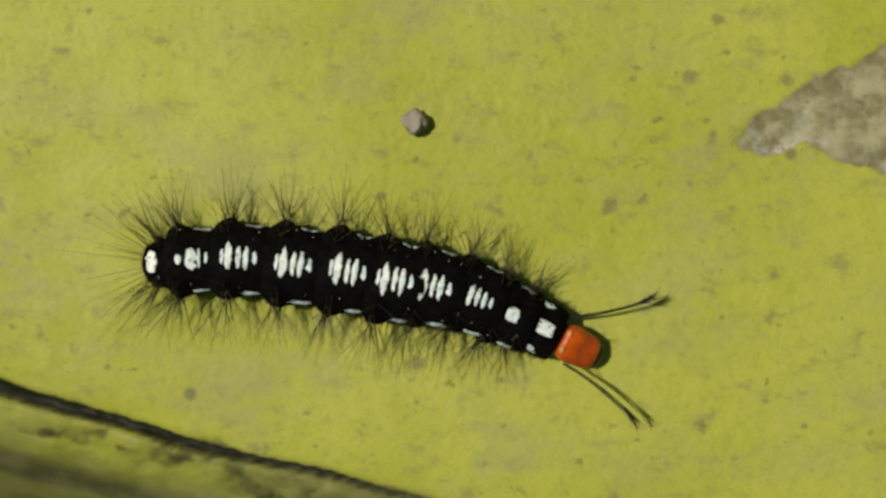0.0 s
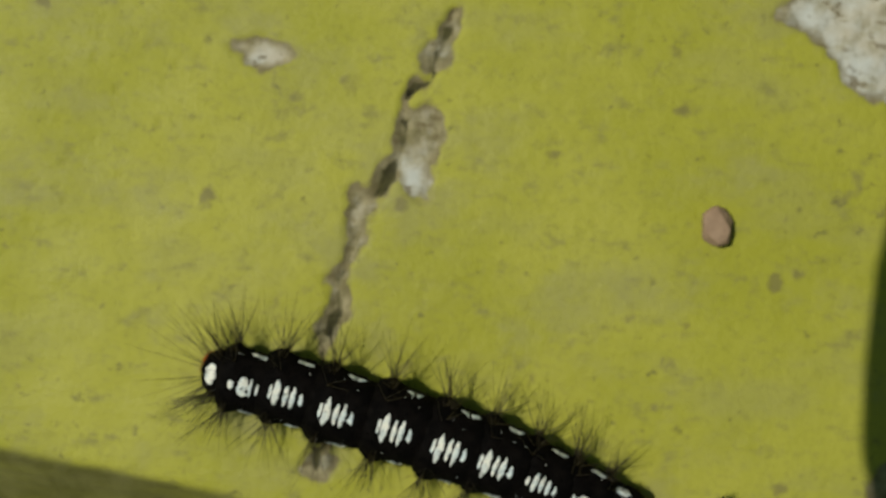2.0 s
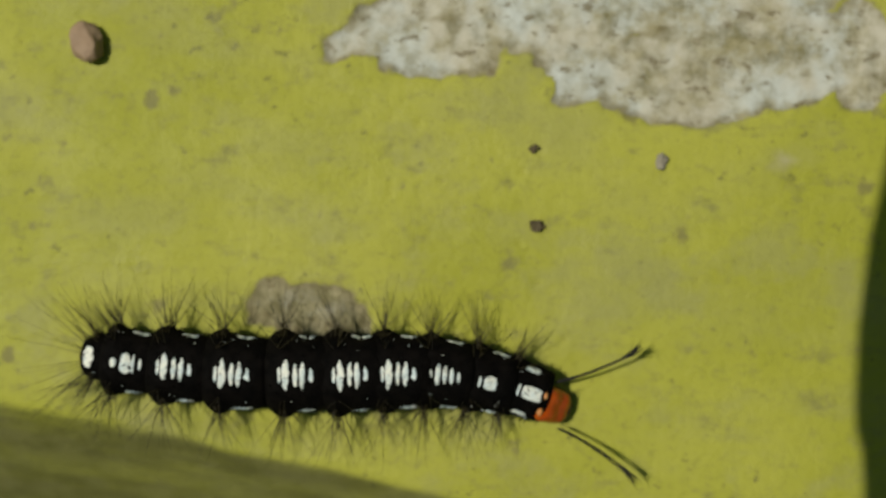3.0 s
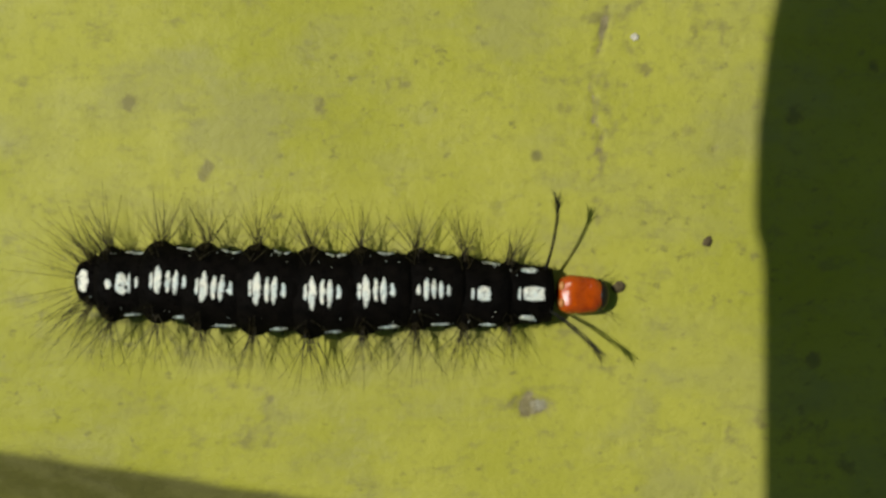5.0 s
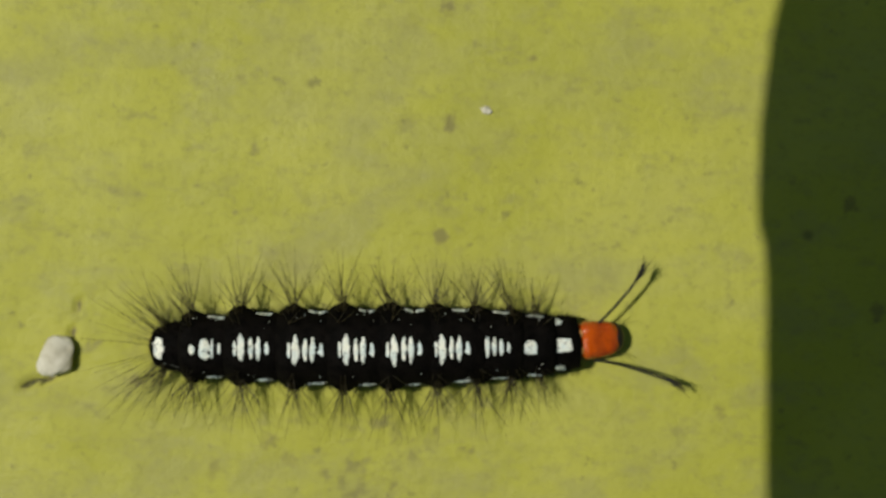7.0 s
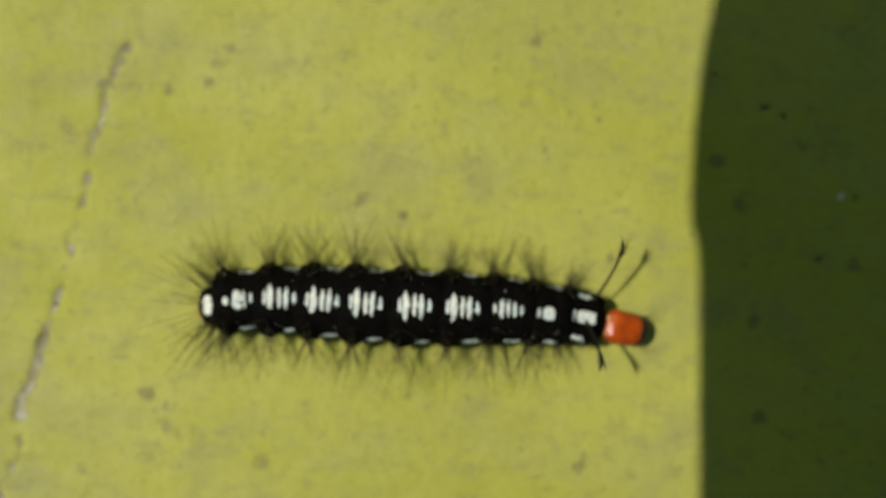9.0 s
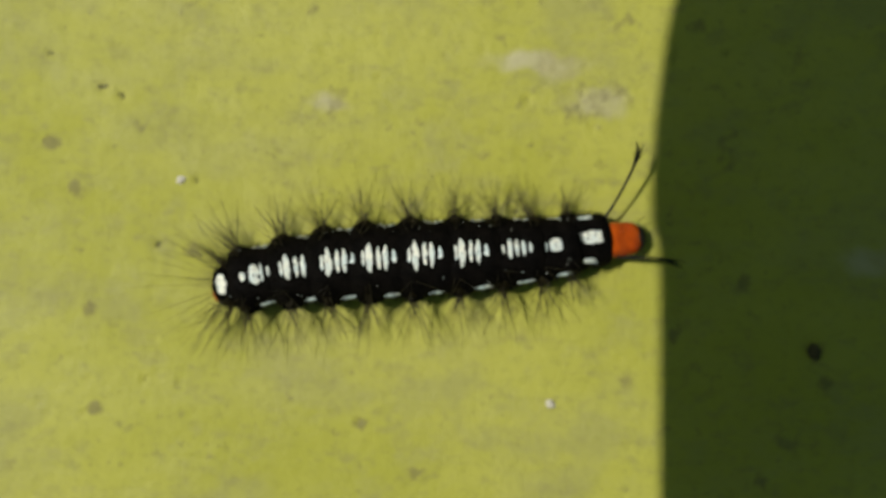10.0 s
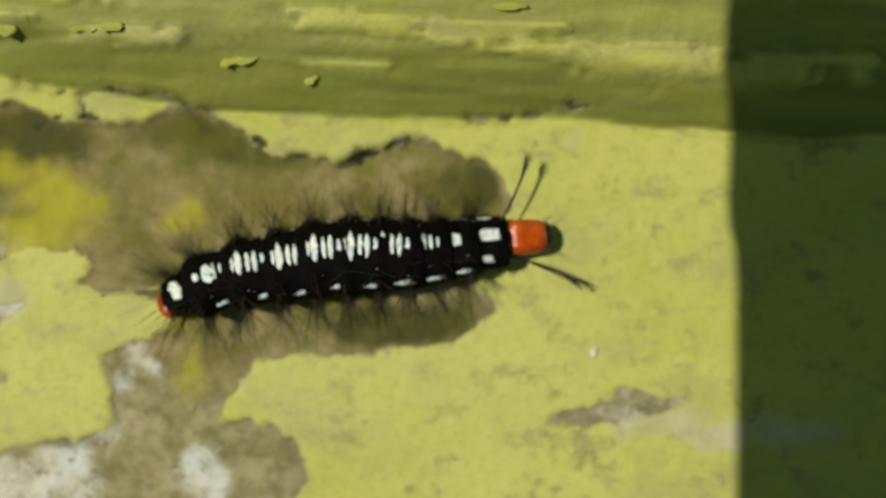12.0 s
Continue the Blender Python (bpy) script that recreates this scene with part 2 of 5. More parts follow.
# ---- the painted ledge ----
class Lattice:
    """Smooth noise over the plane, from -1 to 1."""

    def __init__(self, seed):
        self.table = np.random.default_rng(seed).random((256, 256)) * 2 - 1

    def one(self, x, y):
        xi, yi = np.floor(x).astype(int), np.floor(y).astype(int)
        u, v = x - xi, y - yi
        u, v = u * u * (3 - 2 * u), v * v * (3 - 2 * v)
        t, a, b, c, d = self.table, xi & 255, (xi + 1) & 255, yi & 255, (yi + 1) & 255
        return (t[a, c] * (1 - u) + t[b, c] * u) * (1 - v) + (t[a, d] * (1 - u) + t[b, d] * u) * v

    def many(self, x, y, size, octaves=4):
        total, weight = 0.0, 1.0
        for k in range(octaves):
            f = 2.0**k / size
            total = total + weight * self.one(x * f + 17 * k, y * f + 31 * k)
            weight *= 0.5
        return total / 1.9


# ovals: middle, half sizes, turn; all in millimetres and degrees
PEEL_GREY = [
    (26.5, 9.4, 3.7, 1.8, 14), (31.1, 10.1, 4.2, 3.3, -8), (36.4, 9.2, 5.1, 3.9, 2), (39.8, 11.7, 2.7, 4.4, 2), (121.1, -30.3, 4.8, 2.7, -5), (35.3, 13.3, 4.0, 2.2, 2)]
PEEL_WHITE = [
    (129.3, -9.3, 3.5, 2.6, 2), (124.4, -8.9, 3.1, 1.3, 12), (136.2, -5.9, 4.9, 3.3, 2), (142.1, -8.8, 4.0, 3.5, -18), (147.9, -10.8, 5.7, 3.5, -6), (151.9, -11.9, 4.4, 2.9, 2),
    (158.4, -8.6, 6.2, 4.0, 2), (163.7, -8.3, 2.7, 4.2, 2), (145.0, -3.4, 18.5, 4.0, 2), (126.6, -7.4, 3.1, 2.0, 2), (131.9, -2.5, 6.6, 4.8, 4), (151.0, -7.3, 3.1, 2.7, 3)]
PEEL_WHITE += [
    (130.6, -10.3, 3.2, 1.8, 3), (141.0, -11.2, 2.4, 1.8, 3), (133.2, -9.9, 2.3, 1.9, 3), (115.8, 6.9, 7.1, 4.6, -6), (114.7, 2.9, 2.7, 2.7, -16), (110.4, 7.1, 3.1, 1.8, 4),
    (119.9, 4.5, 4.9, 5.7, 4), (122.2, 9.5, 8.8, 7.1, 4)]
PEEL_SMALL = [
    (67.4, 1.1, 2.2, 1.5, -1), (79.7, -7.7, 1.3, 2.0, 29), (75.6, -9.7, 1.1, 1.0, 4), (73.8, -30.6, 1.3, 1.3, 4), (226.5, -48.5, 1.5, 0.8, 0), (80.7, 1.5, 1.5, 1.1, 34),
    (80.1, -4.5, 1.9, 2.6, 14), (527.9, -23.4, 3.9, 1.1, 15), (577.5, -30.1, 3.4, 0.9, 8), (581.9, -28.9, 2.9, 0.7, 4)]
CHALK = [
    (581.6, -30.5, 5.0, 1.4, -3), (587.5, -31.7, 4.3, 1.2, 1), (593.4, -31.3, 5.0, 1.3, 1), (530.7, -22.4, 1.8, 1.8, 1), (515.7, -29.6, 2.7, 0.6, 21), (460.3, -19.2, 1.6, 0.8, 2),
    (482.0, -17.4, 2.7, 1.0, 2), (476.9, -14.9, 4.1, 1.1, 2), (574.7, -8.4, 0.7, 0.5, 1), (575.1, -7.8, 0.5, 0.5, 1), (157.7, -17.2, 1.0, 0.7, 3), (505.1, -30.0, 2.7, 1.1, 1)]
LICHEN = [
    (532.4, -16.9, 5.0, 1.8, 6), (534.5, -13.7, 3.8, 2.8, -24), (531.3, -11.5, 3.2, 1.6, 1), (544.7, -14.4, 1.1, 1.4, 1), (534.5, -14.8, 3.2, 1.9, -9), (543.4, -14.9, 1.0, 1.1, 1),
    (519.9, -11.5, 2.3, 1.8, 1), (544.8, -27.0, 1.2, 2.7, 1), (543.4, -22.3, 1.8, 1.8, 1), (551.2, -29.2, 2.7, 1.4, 1)]
DULL = [
    (152.8, -7.6, 9.3, 3.1, 3), (148.6, -11.4, 5.3, 2.2, 3), (32.3, 11.5, 5.7, 2.6, 2), (38.1, 10.8, 2.6, 1.8, 2)]
PEEL_BROWN = [
    (518.8, -16.2, 8.7, 6.6, 27), (529.3, -13.6, 8.6, 7.0, 2), (538.8, -14.2, 8.6, 7.2, -3), (551.1, -18.4, 9.0, 7.7, 2), (560.2, -18.2, 8.1, 7.5, 2), (559.4, -22.2, 10.2, 3.4, 2),
    (562.7, -13.1, 5.0, 3.8, 2), (543.7, -25.9, 5.9, 5.0, 2), (532.2, -37.3, 5.2, 4.3, 2), (540.4, -36.8, 5.9, 5.0, 2), (549.4, -35.6, 5.2, 4.3, 2), (544.6, -42.1, 3.6, 4.1, 2)]
PEEL_BROWN += [
    (543.1, -29.9, 4.3, 5.0, 2), (532.2, -10.2, 5.9, 2.4, -4), (540.8, -9.6, 7.7, 2.6, -2), (545.8, -9.1, 4.1, 2.3, -19), (551.3, -12.2, 5.4, 2.7, -7), (556.2, -12.7, 5.0, 2.4, 1),
    (562.1, -11.3, 5.0, 2.9, 1), (567.6, -12.9, 2.9, 2.9, 1)]
PAINT_LEFT = [
    (531.1, -20.8, 4.1, 1.7, 6), (533.5, -19.2, 3.9, 1.5, 1), (538.8, -23.6, 4.8, 2.1, 9), (137.6, -11.4, 1.9, 1.8, 3)]
PALE = [
    (519.6, -19.2, 5.0, 3.8, 2), (531.0, -17.9, 5.0, 1.6, 1), (531.3, -38.0, 3.8, 3.8, 42), (546.2, -36.2, 2.5, 2.5, 2), (543.2, -42.2, 2.3, 1.8, 2), (539.6, -27.8, 1.3, 1.0, 2),
    (67.4, 1.1, 1.7, 1.1, 4), (79.7, -7.7, 1.1, 1.5, 4), (26.3, 7.8, 2.0, 0.4, 7), (37.5, 7.7, 2.0, 0.9, 2), (36.0, 6.1, 1.8, 0.7, 2), (541.0, -26.2, 1.3, 2.5, 36)]
PALE += [
    (530.5, -22.6, 2.0, 1.6, 1), (532.8, -36.2, 5.9, 2.8, 1), (519.2, -13.6, 1.4, 0.6, 1), (516.8, -18.2, 2.0, 1.2, 1), (523.6, -14.4, 1.2, 0.6, 1), (537.7, -32.2, 1.8, 1.4, 1),
    (546.2, -35.2, 2.3, 2.3, 1), (527.4, -23.4, 4.1, 1.0, 15), (530.9, -37.2, 2.7, 3.6, -7)]
MOSS = [
    (516.9, -9.0, 5.0, 2.5, 2), (522.3, -7.9, 4.1, 2.0, 2), (527.6, -9.5, 3.4, 2.5, 1), (532.2, -9.0, 5.0, 1.4, 1), (544.4, -8.3, 3.6, 1.1, 1), (567.1, -12.0, 2.5, 2.7, 1),
    (562.8, -23.4, 6.3, 1.8, 1), (524.7, -10.1, 6.3, 2.7, 2), (530.5, -9.0, 3.6, 1.8, 2), (551.8, -8.9, 7.2, 1.8, 2)]
CRACK_WIDE = [(82.0, 5.5), (80.9, 1.7), (79.3, -1.1), (78.4, -5.1), (77.5, -7.8), (75.7, -11.2), (75.3, -13.7), (74.3, -17.3), (73.5, -20.4), (73.3, -22.7), (73.8, -26.6), (73.6, -31.1)]
CRACK_THIN = [(389.0, -14.8), (387.1, -19.2), (385.8, -26.3), (385.1, -32.9), (382.9, -40.5), (381.7, -44.3), (381.3, -48.1), (378.9, -55.3)]
CRACK_FAINT = [(231.4, -18.8), (231.3, -22.1), (231.0, -25.0), (230.8, -28.1), (230.4, -31.7)]
CRACK_SHORT = [(513.5, -29.2), (521.6, -28.1), (524.7, -25.9), (528.2, -23.6)]
CRACK_CURVED = [(288.4, -46.2), (287.5, -49.5), (285.8, -52.0), (283.7, -53.6)]
# Cracks at the moulding's foot; the fourth line paints the rim's shadow dark.
CRACK_FOOT_RIM_SHADE = [[(530.7, -4.7), (535.7, -5.0), (539.1, -5.5), (543.4, -5.6), (545.7, -6.3)], [(535.7, -4.6), (535.9, -6.7)], [(532.6, -8.2), (534.8, -7.5), (537.3, -7.1)], [(548.9, -8.6), (553.0, -9.9), (556.6, -10.3), (560.2, -8.9), (562.9, -8.3)], [(564.7, -6.3), (570.1, -6.1), (573.7, -5.8), (578.2, -4.9), (581.4, -4.3)], [(567.9, -6.7), (572.8, -6.0)]]
CRACK_EDGE = [[(4.0, -21.0), (6.2, -21.2), (8.0, -21.5), (10.4, -21.7)], [(12.7, -24.0), (14.5, -24.8)], [(-36.1, -10.9), (-33.5, -11.5), (-28.8, -12.3), (-23.7, -13.7), (-19.0, -15.0), (-13.4, -16.4)]]
EDGE_LOW = [(-199.5, 31.0), (-33.5, -10.0), (-20.7, -13.6), (-1.8, -18.5), (11.5, -21.4), (25.7, -24.7), (48.6, -31.0), (67.4, -33.7), (110.9, -40.6), (146.0, -46.9), (170.5, -49.9), (201.9, -54.6), (210.3, -55.8), (310.3, -71.8), (2000.0, -340.0)]
EDGE_HIGH = [(339.29999999999995, 18.0), (464.3, 3.9), (509.3, -1.5), (529.3, -4.1), (545.2, -6.6), (561.1, -6.7), (574.7, -6.5), (588.2, -7.2), (900.0, -9.0)]
RISE_FROM, RISE_TO = 484, 532  # the moulding grows out of the ledge between these
SPOTS = [
    (47.8, -15.5, 0.40), (6.3, -3.4, 0.44), (35.4, 0.8, 0.53), (9.7, 5.6, 0.62), (3.8, 2.9, 0.53), (69.5, -18.2, 0.44),
    (94.1, -11.2, 0.40), (109.2, -9.4, 0.44), (106.0, -4.1, 0.71), (69.0, -2.6, 1.68), (63.9, -10.6, 0.80), (94.4, -5.9, 0.62),
    (100.2, -24.5, 0.57), (136.6, -25.2, 0.66), (99.6, -24.5, 0.62), (98.0, 1.0, 0.88), (113.8, -7.2, 1.75), (118.7, -8.2, 1.09),
    (97.4, -17.6, 0.96), (122.0, -22.4, 0.61)]
SPOTS += [
    (246.2, -50.7, 2.09), (205.7, -49.6, 1.88), (216.0, -24.5, 0.83), (270.3, -27.1, 0.50), (273.9, -22.3, 1.68), (301.0, -34.2, 0.53),
    (299.9, -38.9, 0.61), (312.7, -56.7, 1.97), (310.2, -60.1, 2.62), (239.8, -20.0, 1.88), (190.0, -41.5, 0.97), (170.3, -45.0, 1.77),
    (231.9, -24.0, 1.84), (231.5, -27.4, 1.59), (231.1, -31.1, 1.42), (232.5, -20.3, 2.00), (230.9, -34.1, 0.92)]
SPOTS += [
    (442.0, -18.2, 0.85), (445.4, -20.9, 0.56), (397.2, -15.7, 1.65), (391.4, -18.1, 0.47), (449.7, -11.8, 1.01), (425.5, -19.9, 0.51),
    (447.4, -30.5, 0.63), (490.0, -11.3, 0.82), (491.0, -39.6, 1.00), (492.2, -22.1, 1.45), (404.3, -14.9, 1.17), (482.2, -17.6, 1.81),
    (460.0, -18.8, 1.13), (459.2, -11.8, 0.91), (578.8, -11.5, 0.81), (580.9, -22.8, 0.90), (563.6, -35.2, 1.00), (388.0, -16.1, 1.41),
    (447.6, -30.9, 0.85), (492.2, -21.7, 1.13), (393.6, -47.6, 2.35), (576.4, -31.3, 2.71), (572.7, -27.7, 1.36), (573.8, -37.7, 1.81),
    (595.0, -7.7, 2.04), (597.6, -20.8, 1.81), (492.6, -21.6, 1.36), (500.9, -37.6, 1.13), (498.2, -14.1, 1.00)]
SPOTS += [
    (129.7, -21.0, 0.40), (128.1, -20.4, 0.36), (136.7, -19.6, 0.40), (136.5, -25.6, 0.62), (125.0, -21.8, 0.36), (171.2, -13.4, 0.31), (185.1, -10.6, 0.44),
    (162.6, -35.2, 0.31), (167.0, -19.2, 0.71), (165.4, -13.7, 0.71), (130.4, -32.1, 0.53), (128.9, -29.5, 0.44), (150.6, -21.7, 0.44), (129.9, -16.1, 0.36),
    (133.5, -16.2, 0.44), (170.1, -44.1, 0.44), (171.1, -46.6, 0.62), (174.4, -45.4, 0.53)]
SPOTS += [
    (91.0, -8.0, 0.31), (92.5, -5.2, 0.26), (94.9, -5.7, 0.44), (110.5, -7.3, 0.39), (113.3, -6.8, 0.44), (118.1, -8.7, 0.35), (121.9, -22.5, 0.39),
    (137.3, -25.6, 0.35), (131.4, -31.9, 0.44), (100.7, -21.6, 0.79), (96.9, -17.7, 0.61), (97.9, -18.7, 0.39), (79.9, -15.5, 0.31)]
SPOTS += [
    (243.4, -21.1, 0.84), (240.2, -20.6, 0.59), (247.0, -22.2, 0.34), (255.0, -21.1, 0.42), (235.2, -21.0, 0.42), (235.5, -28.9, 0.42), (239.9, -29.0, 0.34),
    (270.3, -27.2, 0.34), (269.2, -21.7, 0.42), (273.9, -22.4, 0.67), (271.6, -29.9, 0.38), (268.7, -29.1, 0.34), (263.3, -26.1, 0.50), (264.8, -26.2, 0.38),
    (277.0, -32.3, 0.38), (281.0, -34.3, 0.34), (264.2, -33.8, 0.42), (265.9, -33.6, 0.34), (258.6, -30.7, 0.38), (253.2, -31.9, 0.34), (244.6, -49.8, 0.50),
    (237.0, -54.7, 0.42), (246.8, -51.8, 0.59), (255.5, -55.5, 0.84), (257.0, -55.9, 0.67), (259.3, -50.1, 0.34), (276.2, -54.6, 0.50), (253.5, -52.2, 0.34),
    (233.5, -30.9, 0.50), (231.6, -26.5, 0.59)]
SPOTS += [
    (419.9, -14.8, 0.46), (426.3, -15.6, 0.37), (457.1, -15.2, 0.46), (459.2, -14.7, 0.46), (482.7, -18.2, 1.10), (424.0, -22.1, 0.55), (439.4, -40.1, 0.46),
    (428.6, -47.5, 0.37), (452.5, -47.5, 0.55), (443.8, -48.2, 0.64), (455.2, -45.6, 0.37), (415.8, -42.1, 0.46), (484.1, -11.3, 0.74), (476.5, -17.5, 0.55)]
SPOTS += [
    (474.4, -13.0, 0.63), (480.8, -16.5, 0.63), (482.6, -17.8, 0.72), (482.7, -19.4, 0.63), (491.2, -16.0, 0.72), (492.1, -17.1, 0.63), (489.7, -11.3, 0.63),
    (493.8, -11.2, 0.54), (495.8, -10.0, 0.54), (498.6, -14.0, 0.54), (492.4, -21.2, 0.63), (490.4, -22.6, 0.45), (474.9, -26.6, 0.41), (500.0, -37.1, 0.50),
    (490.1, -39.1, 0.63), (500.8, -39.8, 0.45), (462.7, -40.2, 0.45), (458.0, -42.1, 0.54), (461.9, -45.0, 0.45), (474.3, -42.0, 0.45), (498.4, -44.6, 1.00),
    (500.2, -45.0, 0.72), (458.4, -19.7, 0.72), (467.7, -20.4, 0.45), (475.6, -18.6, 0.36), (472.8, -22.5, 0.45), (459.2, -11.7, 0.63)]
SPOTS += [
    (-29.2, 15.0, 0.85), (-26.5, 11.2, 0.43), (-31.4, 12.0, 0.43), (-23.7, 16.7, 0.34), (4.7, 7.7, 0.77), (6.2, 6.5, 0.60), (7.7, 16.3, 0.60),
    (1.5, 8.8, 0.34), (0.7, 8.2, 0.51), (-0.2, 4.7, 0.38), (22.1, -17.7, 0.51), (13.9, 11.6, 0.34), (-20.7, 11.2, 0.26)]
SPOTS += [
    (591.4, -6.9, 0.99), (594.5, -7.1, 0.68), (590.5, -29.1, 0.99), (593.3, -29.3, 0.81), (599.2, -3.6, 0.81), (597.0, -15.4, 0.54),
    (589.7, -11.5, 0.41), (563.5, -34.7, 0.54), (576.9, -31.3, 0.90), (579.1, -30.3, 0.72), (575.2, -36.8, 0.72), (573.8, -33.6, 0.41)]
SPOTS += [
    (574.7, -30.6, 0.72), (576.5, -29.9, 0.99), (578.8, -29.5, 1.09), (581.0, -29.0, 0.90), (583.3, -28.6, 0.81), (584.9, -28.3, 0.54), (387.3, -15.9, 0.85),
    (397.0, -15.7, 1.03), (393.9, -14.4, 0.56), (401.9, -16.8, 0.47), (407.5, -14.9, 0.56), (381.5, -23.1, 0.47), (426.0, -19.7, 0.28), (390.4, -50.1, 0.75), (402.0, -46.4, 0.66)]
SPOTS += [
    (238.4, -19.8, 0.58), (240.5, -20.1, 0.75), (242.4, -19.7, 0.50), (241.0, -50.4, 0.83), (243.5, -49.9, 0.50), (246.4, -50.1, 0.62), (226.3, -48.3, 0.58),
    (250.5, -21.8, 0.41), (214.3, -40.7, 0.50), (231.0, -21.3, 0.58), (253.2, -32.9, 0.37), (234.7, -22.1, 0.33), (288.8, -50.3, 0.61), (299.8, -41.5, 0.44),
    (301.1, -41.3, 0.35), (312.7, -56.3, 0.79), (315.4, -57.0, 0.96), (318.0, -56.5, 0.61), (294.0, -29.5, 0.31), (302.1, -34.0, 0.35)]
# small dark pits in the paint
PITS = [
    (138.6, -16.9, 0.40), (158.3, -18.8, 0.22), (159.8, -23.5, 0.22), (157.2, -25.0, 0.18), (153.5, -26.3, 0.18), (151.8, -26.5, 0.18), (155.1, -27.7, 0.18),
    (167.5, -31.9, 0.18), (169.6, -22.8, 0.18), (181.6, -23.4, 0.18)]
PITS += [
    (93.3, -8.5, 0.17), (89.5, -8.2, 0.17), (114.7, -7.7, 0.17), (119.6, -11.6, 0.22), (116.0, -10.9, 0.17), (89.2, -17.4, 0.17), (105.1, -18.0, 0.22)]
PITS += [
    (242.0, -29.6, 0.21), (243.7, -25.9, 0.17), (278.9, -33.1, 0.17), (261.0, -38.8, 0.21), (255.7, -35.6, 0.17), (250.1, -33.2, 0.17), (271.9, -33.3, 0.17),
    (263.0, -36.2, 0.17)]
PITS += [
    (475.8, -26.9, 0.32), (478.4, -27.8, 0.37), (472.9, -28.8, 0.32), (474.3, -20.5, 0.32), (480.9, -26.6, 0.32), (472.7, -14.1, 0.23), (474.6, -14.3, 0.23),
    (480.6, -17.1, 0.28), (456.6, -22.6, 0.18), (462.4, -22.4, 0.18), (423.4, -25.3, 0.18), (447.1, -28.1, 0.18), (481.0, -31.1, 0.28), (474.2, -35.7, 0.28),
    (464.4, -13.2, 0.18)]
PITS += [
    (459.9, -14.9, 0.27), (469.6, -14.7, 0.23), (459.1, -29.9, 0.18), (500.8, -39.8, 0.18), (518.5, -32.8, 0.36), (464.3, -16.6, 0.18)]
PITS += [
    (442.1, -18.2, 0.52), (443.8, -18.8, 0.38), (447.1, -30.8, 0.47), (437.9, -15.5, 0.28), (450.2, -25.4, 0.38)]
# sprinkles of tiny pits: middle, spread and number
SPRINKLES = [
    (52.4, -6.7, 5.3, 4.9, 26), (57.7, 0.7, 4.9, 2.7, 12), (50.2, -14.3, 2.7, 2.7, 10), (87.3, -12.1, 8.8, 4.4, 8), (91.1, -2.1, 6.6, 6.6, 8), (130.5, -20.6, 5.8, 4.0, 16),
    (157.3, -22.5, 11.1, 6.7, 12), (168.2, -16.7, 4.4, 3.6, 10), (171.7, -45.5, 4.0, 1.8, 10), (-28.4, 13.7, 3.8, 3.8, 10), (5.0, 8.6, 5.6, 3.4, 14), (-20.7, 16.3, 6.4, 2.1, 6),
    (241.5, -21.6, 5.0, 1.5, 12), (266.8, -25.3, 8.4, 3.4, 14), (269.2, -32.8, 9.2, 3.8, 14), (236.2, -50.3, 5.0, 4.2, 14), (253.5, -53.1, 7.6, 2.1, 12), (239.7, -29.2, 5.0, 3.4, 8)]
SPRINKLES += [
    (478.9, -20.2, 5.5, 7.4, 18), (476.9, -34.0, 5.5, 6.9, 12), (423.7, -19.3, 6.0, 4.1, 8), (447.3, -44.0, 11.5, 3.7, 10), (462.3, -39.1, 5.0, 5.0, 14), (482.1, -16.9, 3.6, 3.2, 10),
    (491.2, -14.9, 4.1, 3.2, 10), (516.5, -35.6, 5.4, 5.4, 10), (581.7, -19.4, 5.4, 6.8, 10), (566.2, -33.3, 6.8, 2.7, 8), (595.2, -16.8, 4.1, 9.0, 14)]
sprinkle = random.Random(41)
for mx, my, sx, sy, count in SPRINKLES:
    PITS += [(sprinkle.gauss(mx, sx * 0.7), sprinkle.gauss(my, sy * 0.7), sprinkle.uniform(0.13, 0.25)) for _ in range(count)]
# grains: place, size and tone (0 dark, 1 grey, 2 white)
GRIT = [
    (138.9, -22.9, 0.46, 0), (138.4, -16.9, 0.32, 0), (148.4, -17.4, 0.49, 1), (500.0, -37.3, 0.52, 0), (233.8, -21.0, 0.25, 2), (232.7, -39.7, 0.38, 0),
    (239.3, -36.3, 0.31, 0), (171.6, -50.6, 0.44, 0), (33.8, -20.2, 0.44, 1), (34.3, -21.9, 0.31, 2), (448.7, -25.4, 0.28, 2), (577.4, -25.0, 0.27, 2),
    (479.0, -42.3, 0.32, 2), (318.6, -30.4, 0.31, 2)]
# flakes: place, half sizes and turn
FLAKES = [
    (530.6, -0.7, 1.18, 0.81, -20), (539.5, -0.8, 0.90, 0.45, 5), (549.1, -2.8, 1.63, 0.50, 14), (554.5, -4.1, 0.59, 0.45, 40), (537.2, -0.9, 1.18, 0.36, 4), (569.8, 1.4, 1.36, 0.32, 2)]
# stones and chips: place and size
STONES = [
    (-2.1, 9.5, 1.03), (103.3, -10.2, 1.63), (279.3, -42.2, 0.84), (277.4, -52.4, 0.63), (286.4, -50.9, 1.43)]


def inside(x, y, ovals):
    """How far, about, a place lies inside a union of ovals, in millimetres; less than nothing outside."""
    best = np.full(x.shape, -4.0)
    for cx, cy, rx, ry, turn in ovals:
        c, s = math.cos(radians(turn)), math.sin(radians(turn))
        u, v = ((x - cx) * c + (y - cy) * s) / rx, ((y - cy) * c - (x - cx) * s) / ry
        best = np.maximum(best, (1 - np.sqrt(u * u + v * v + 1e-9)) * min(rx, ry))
    return best


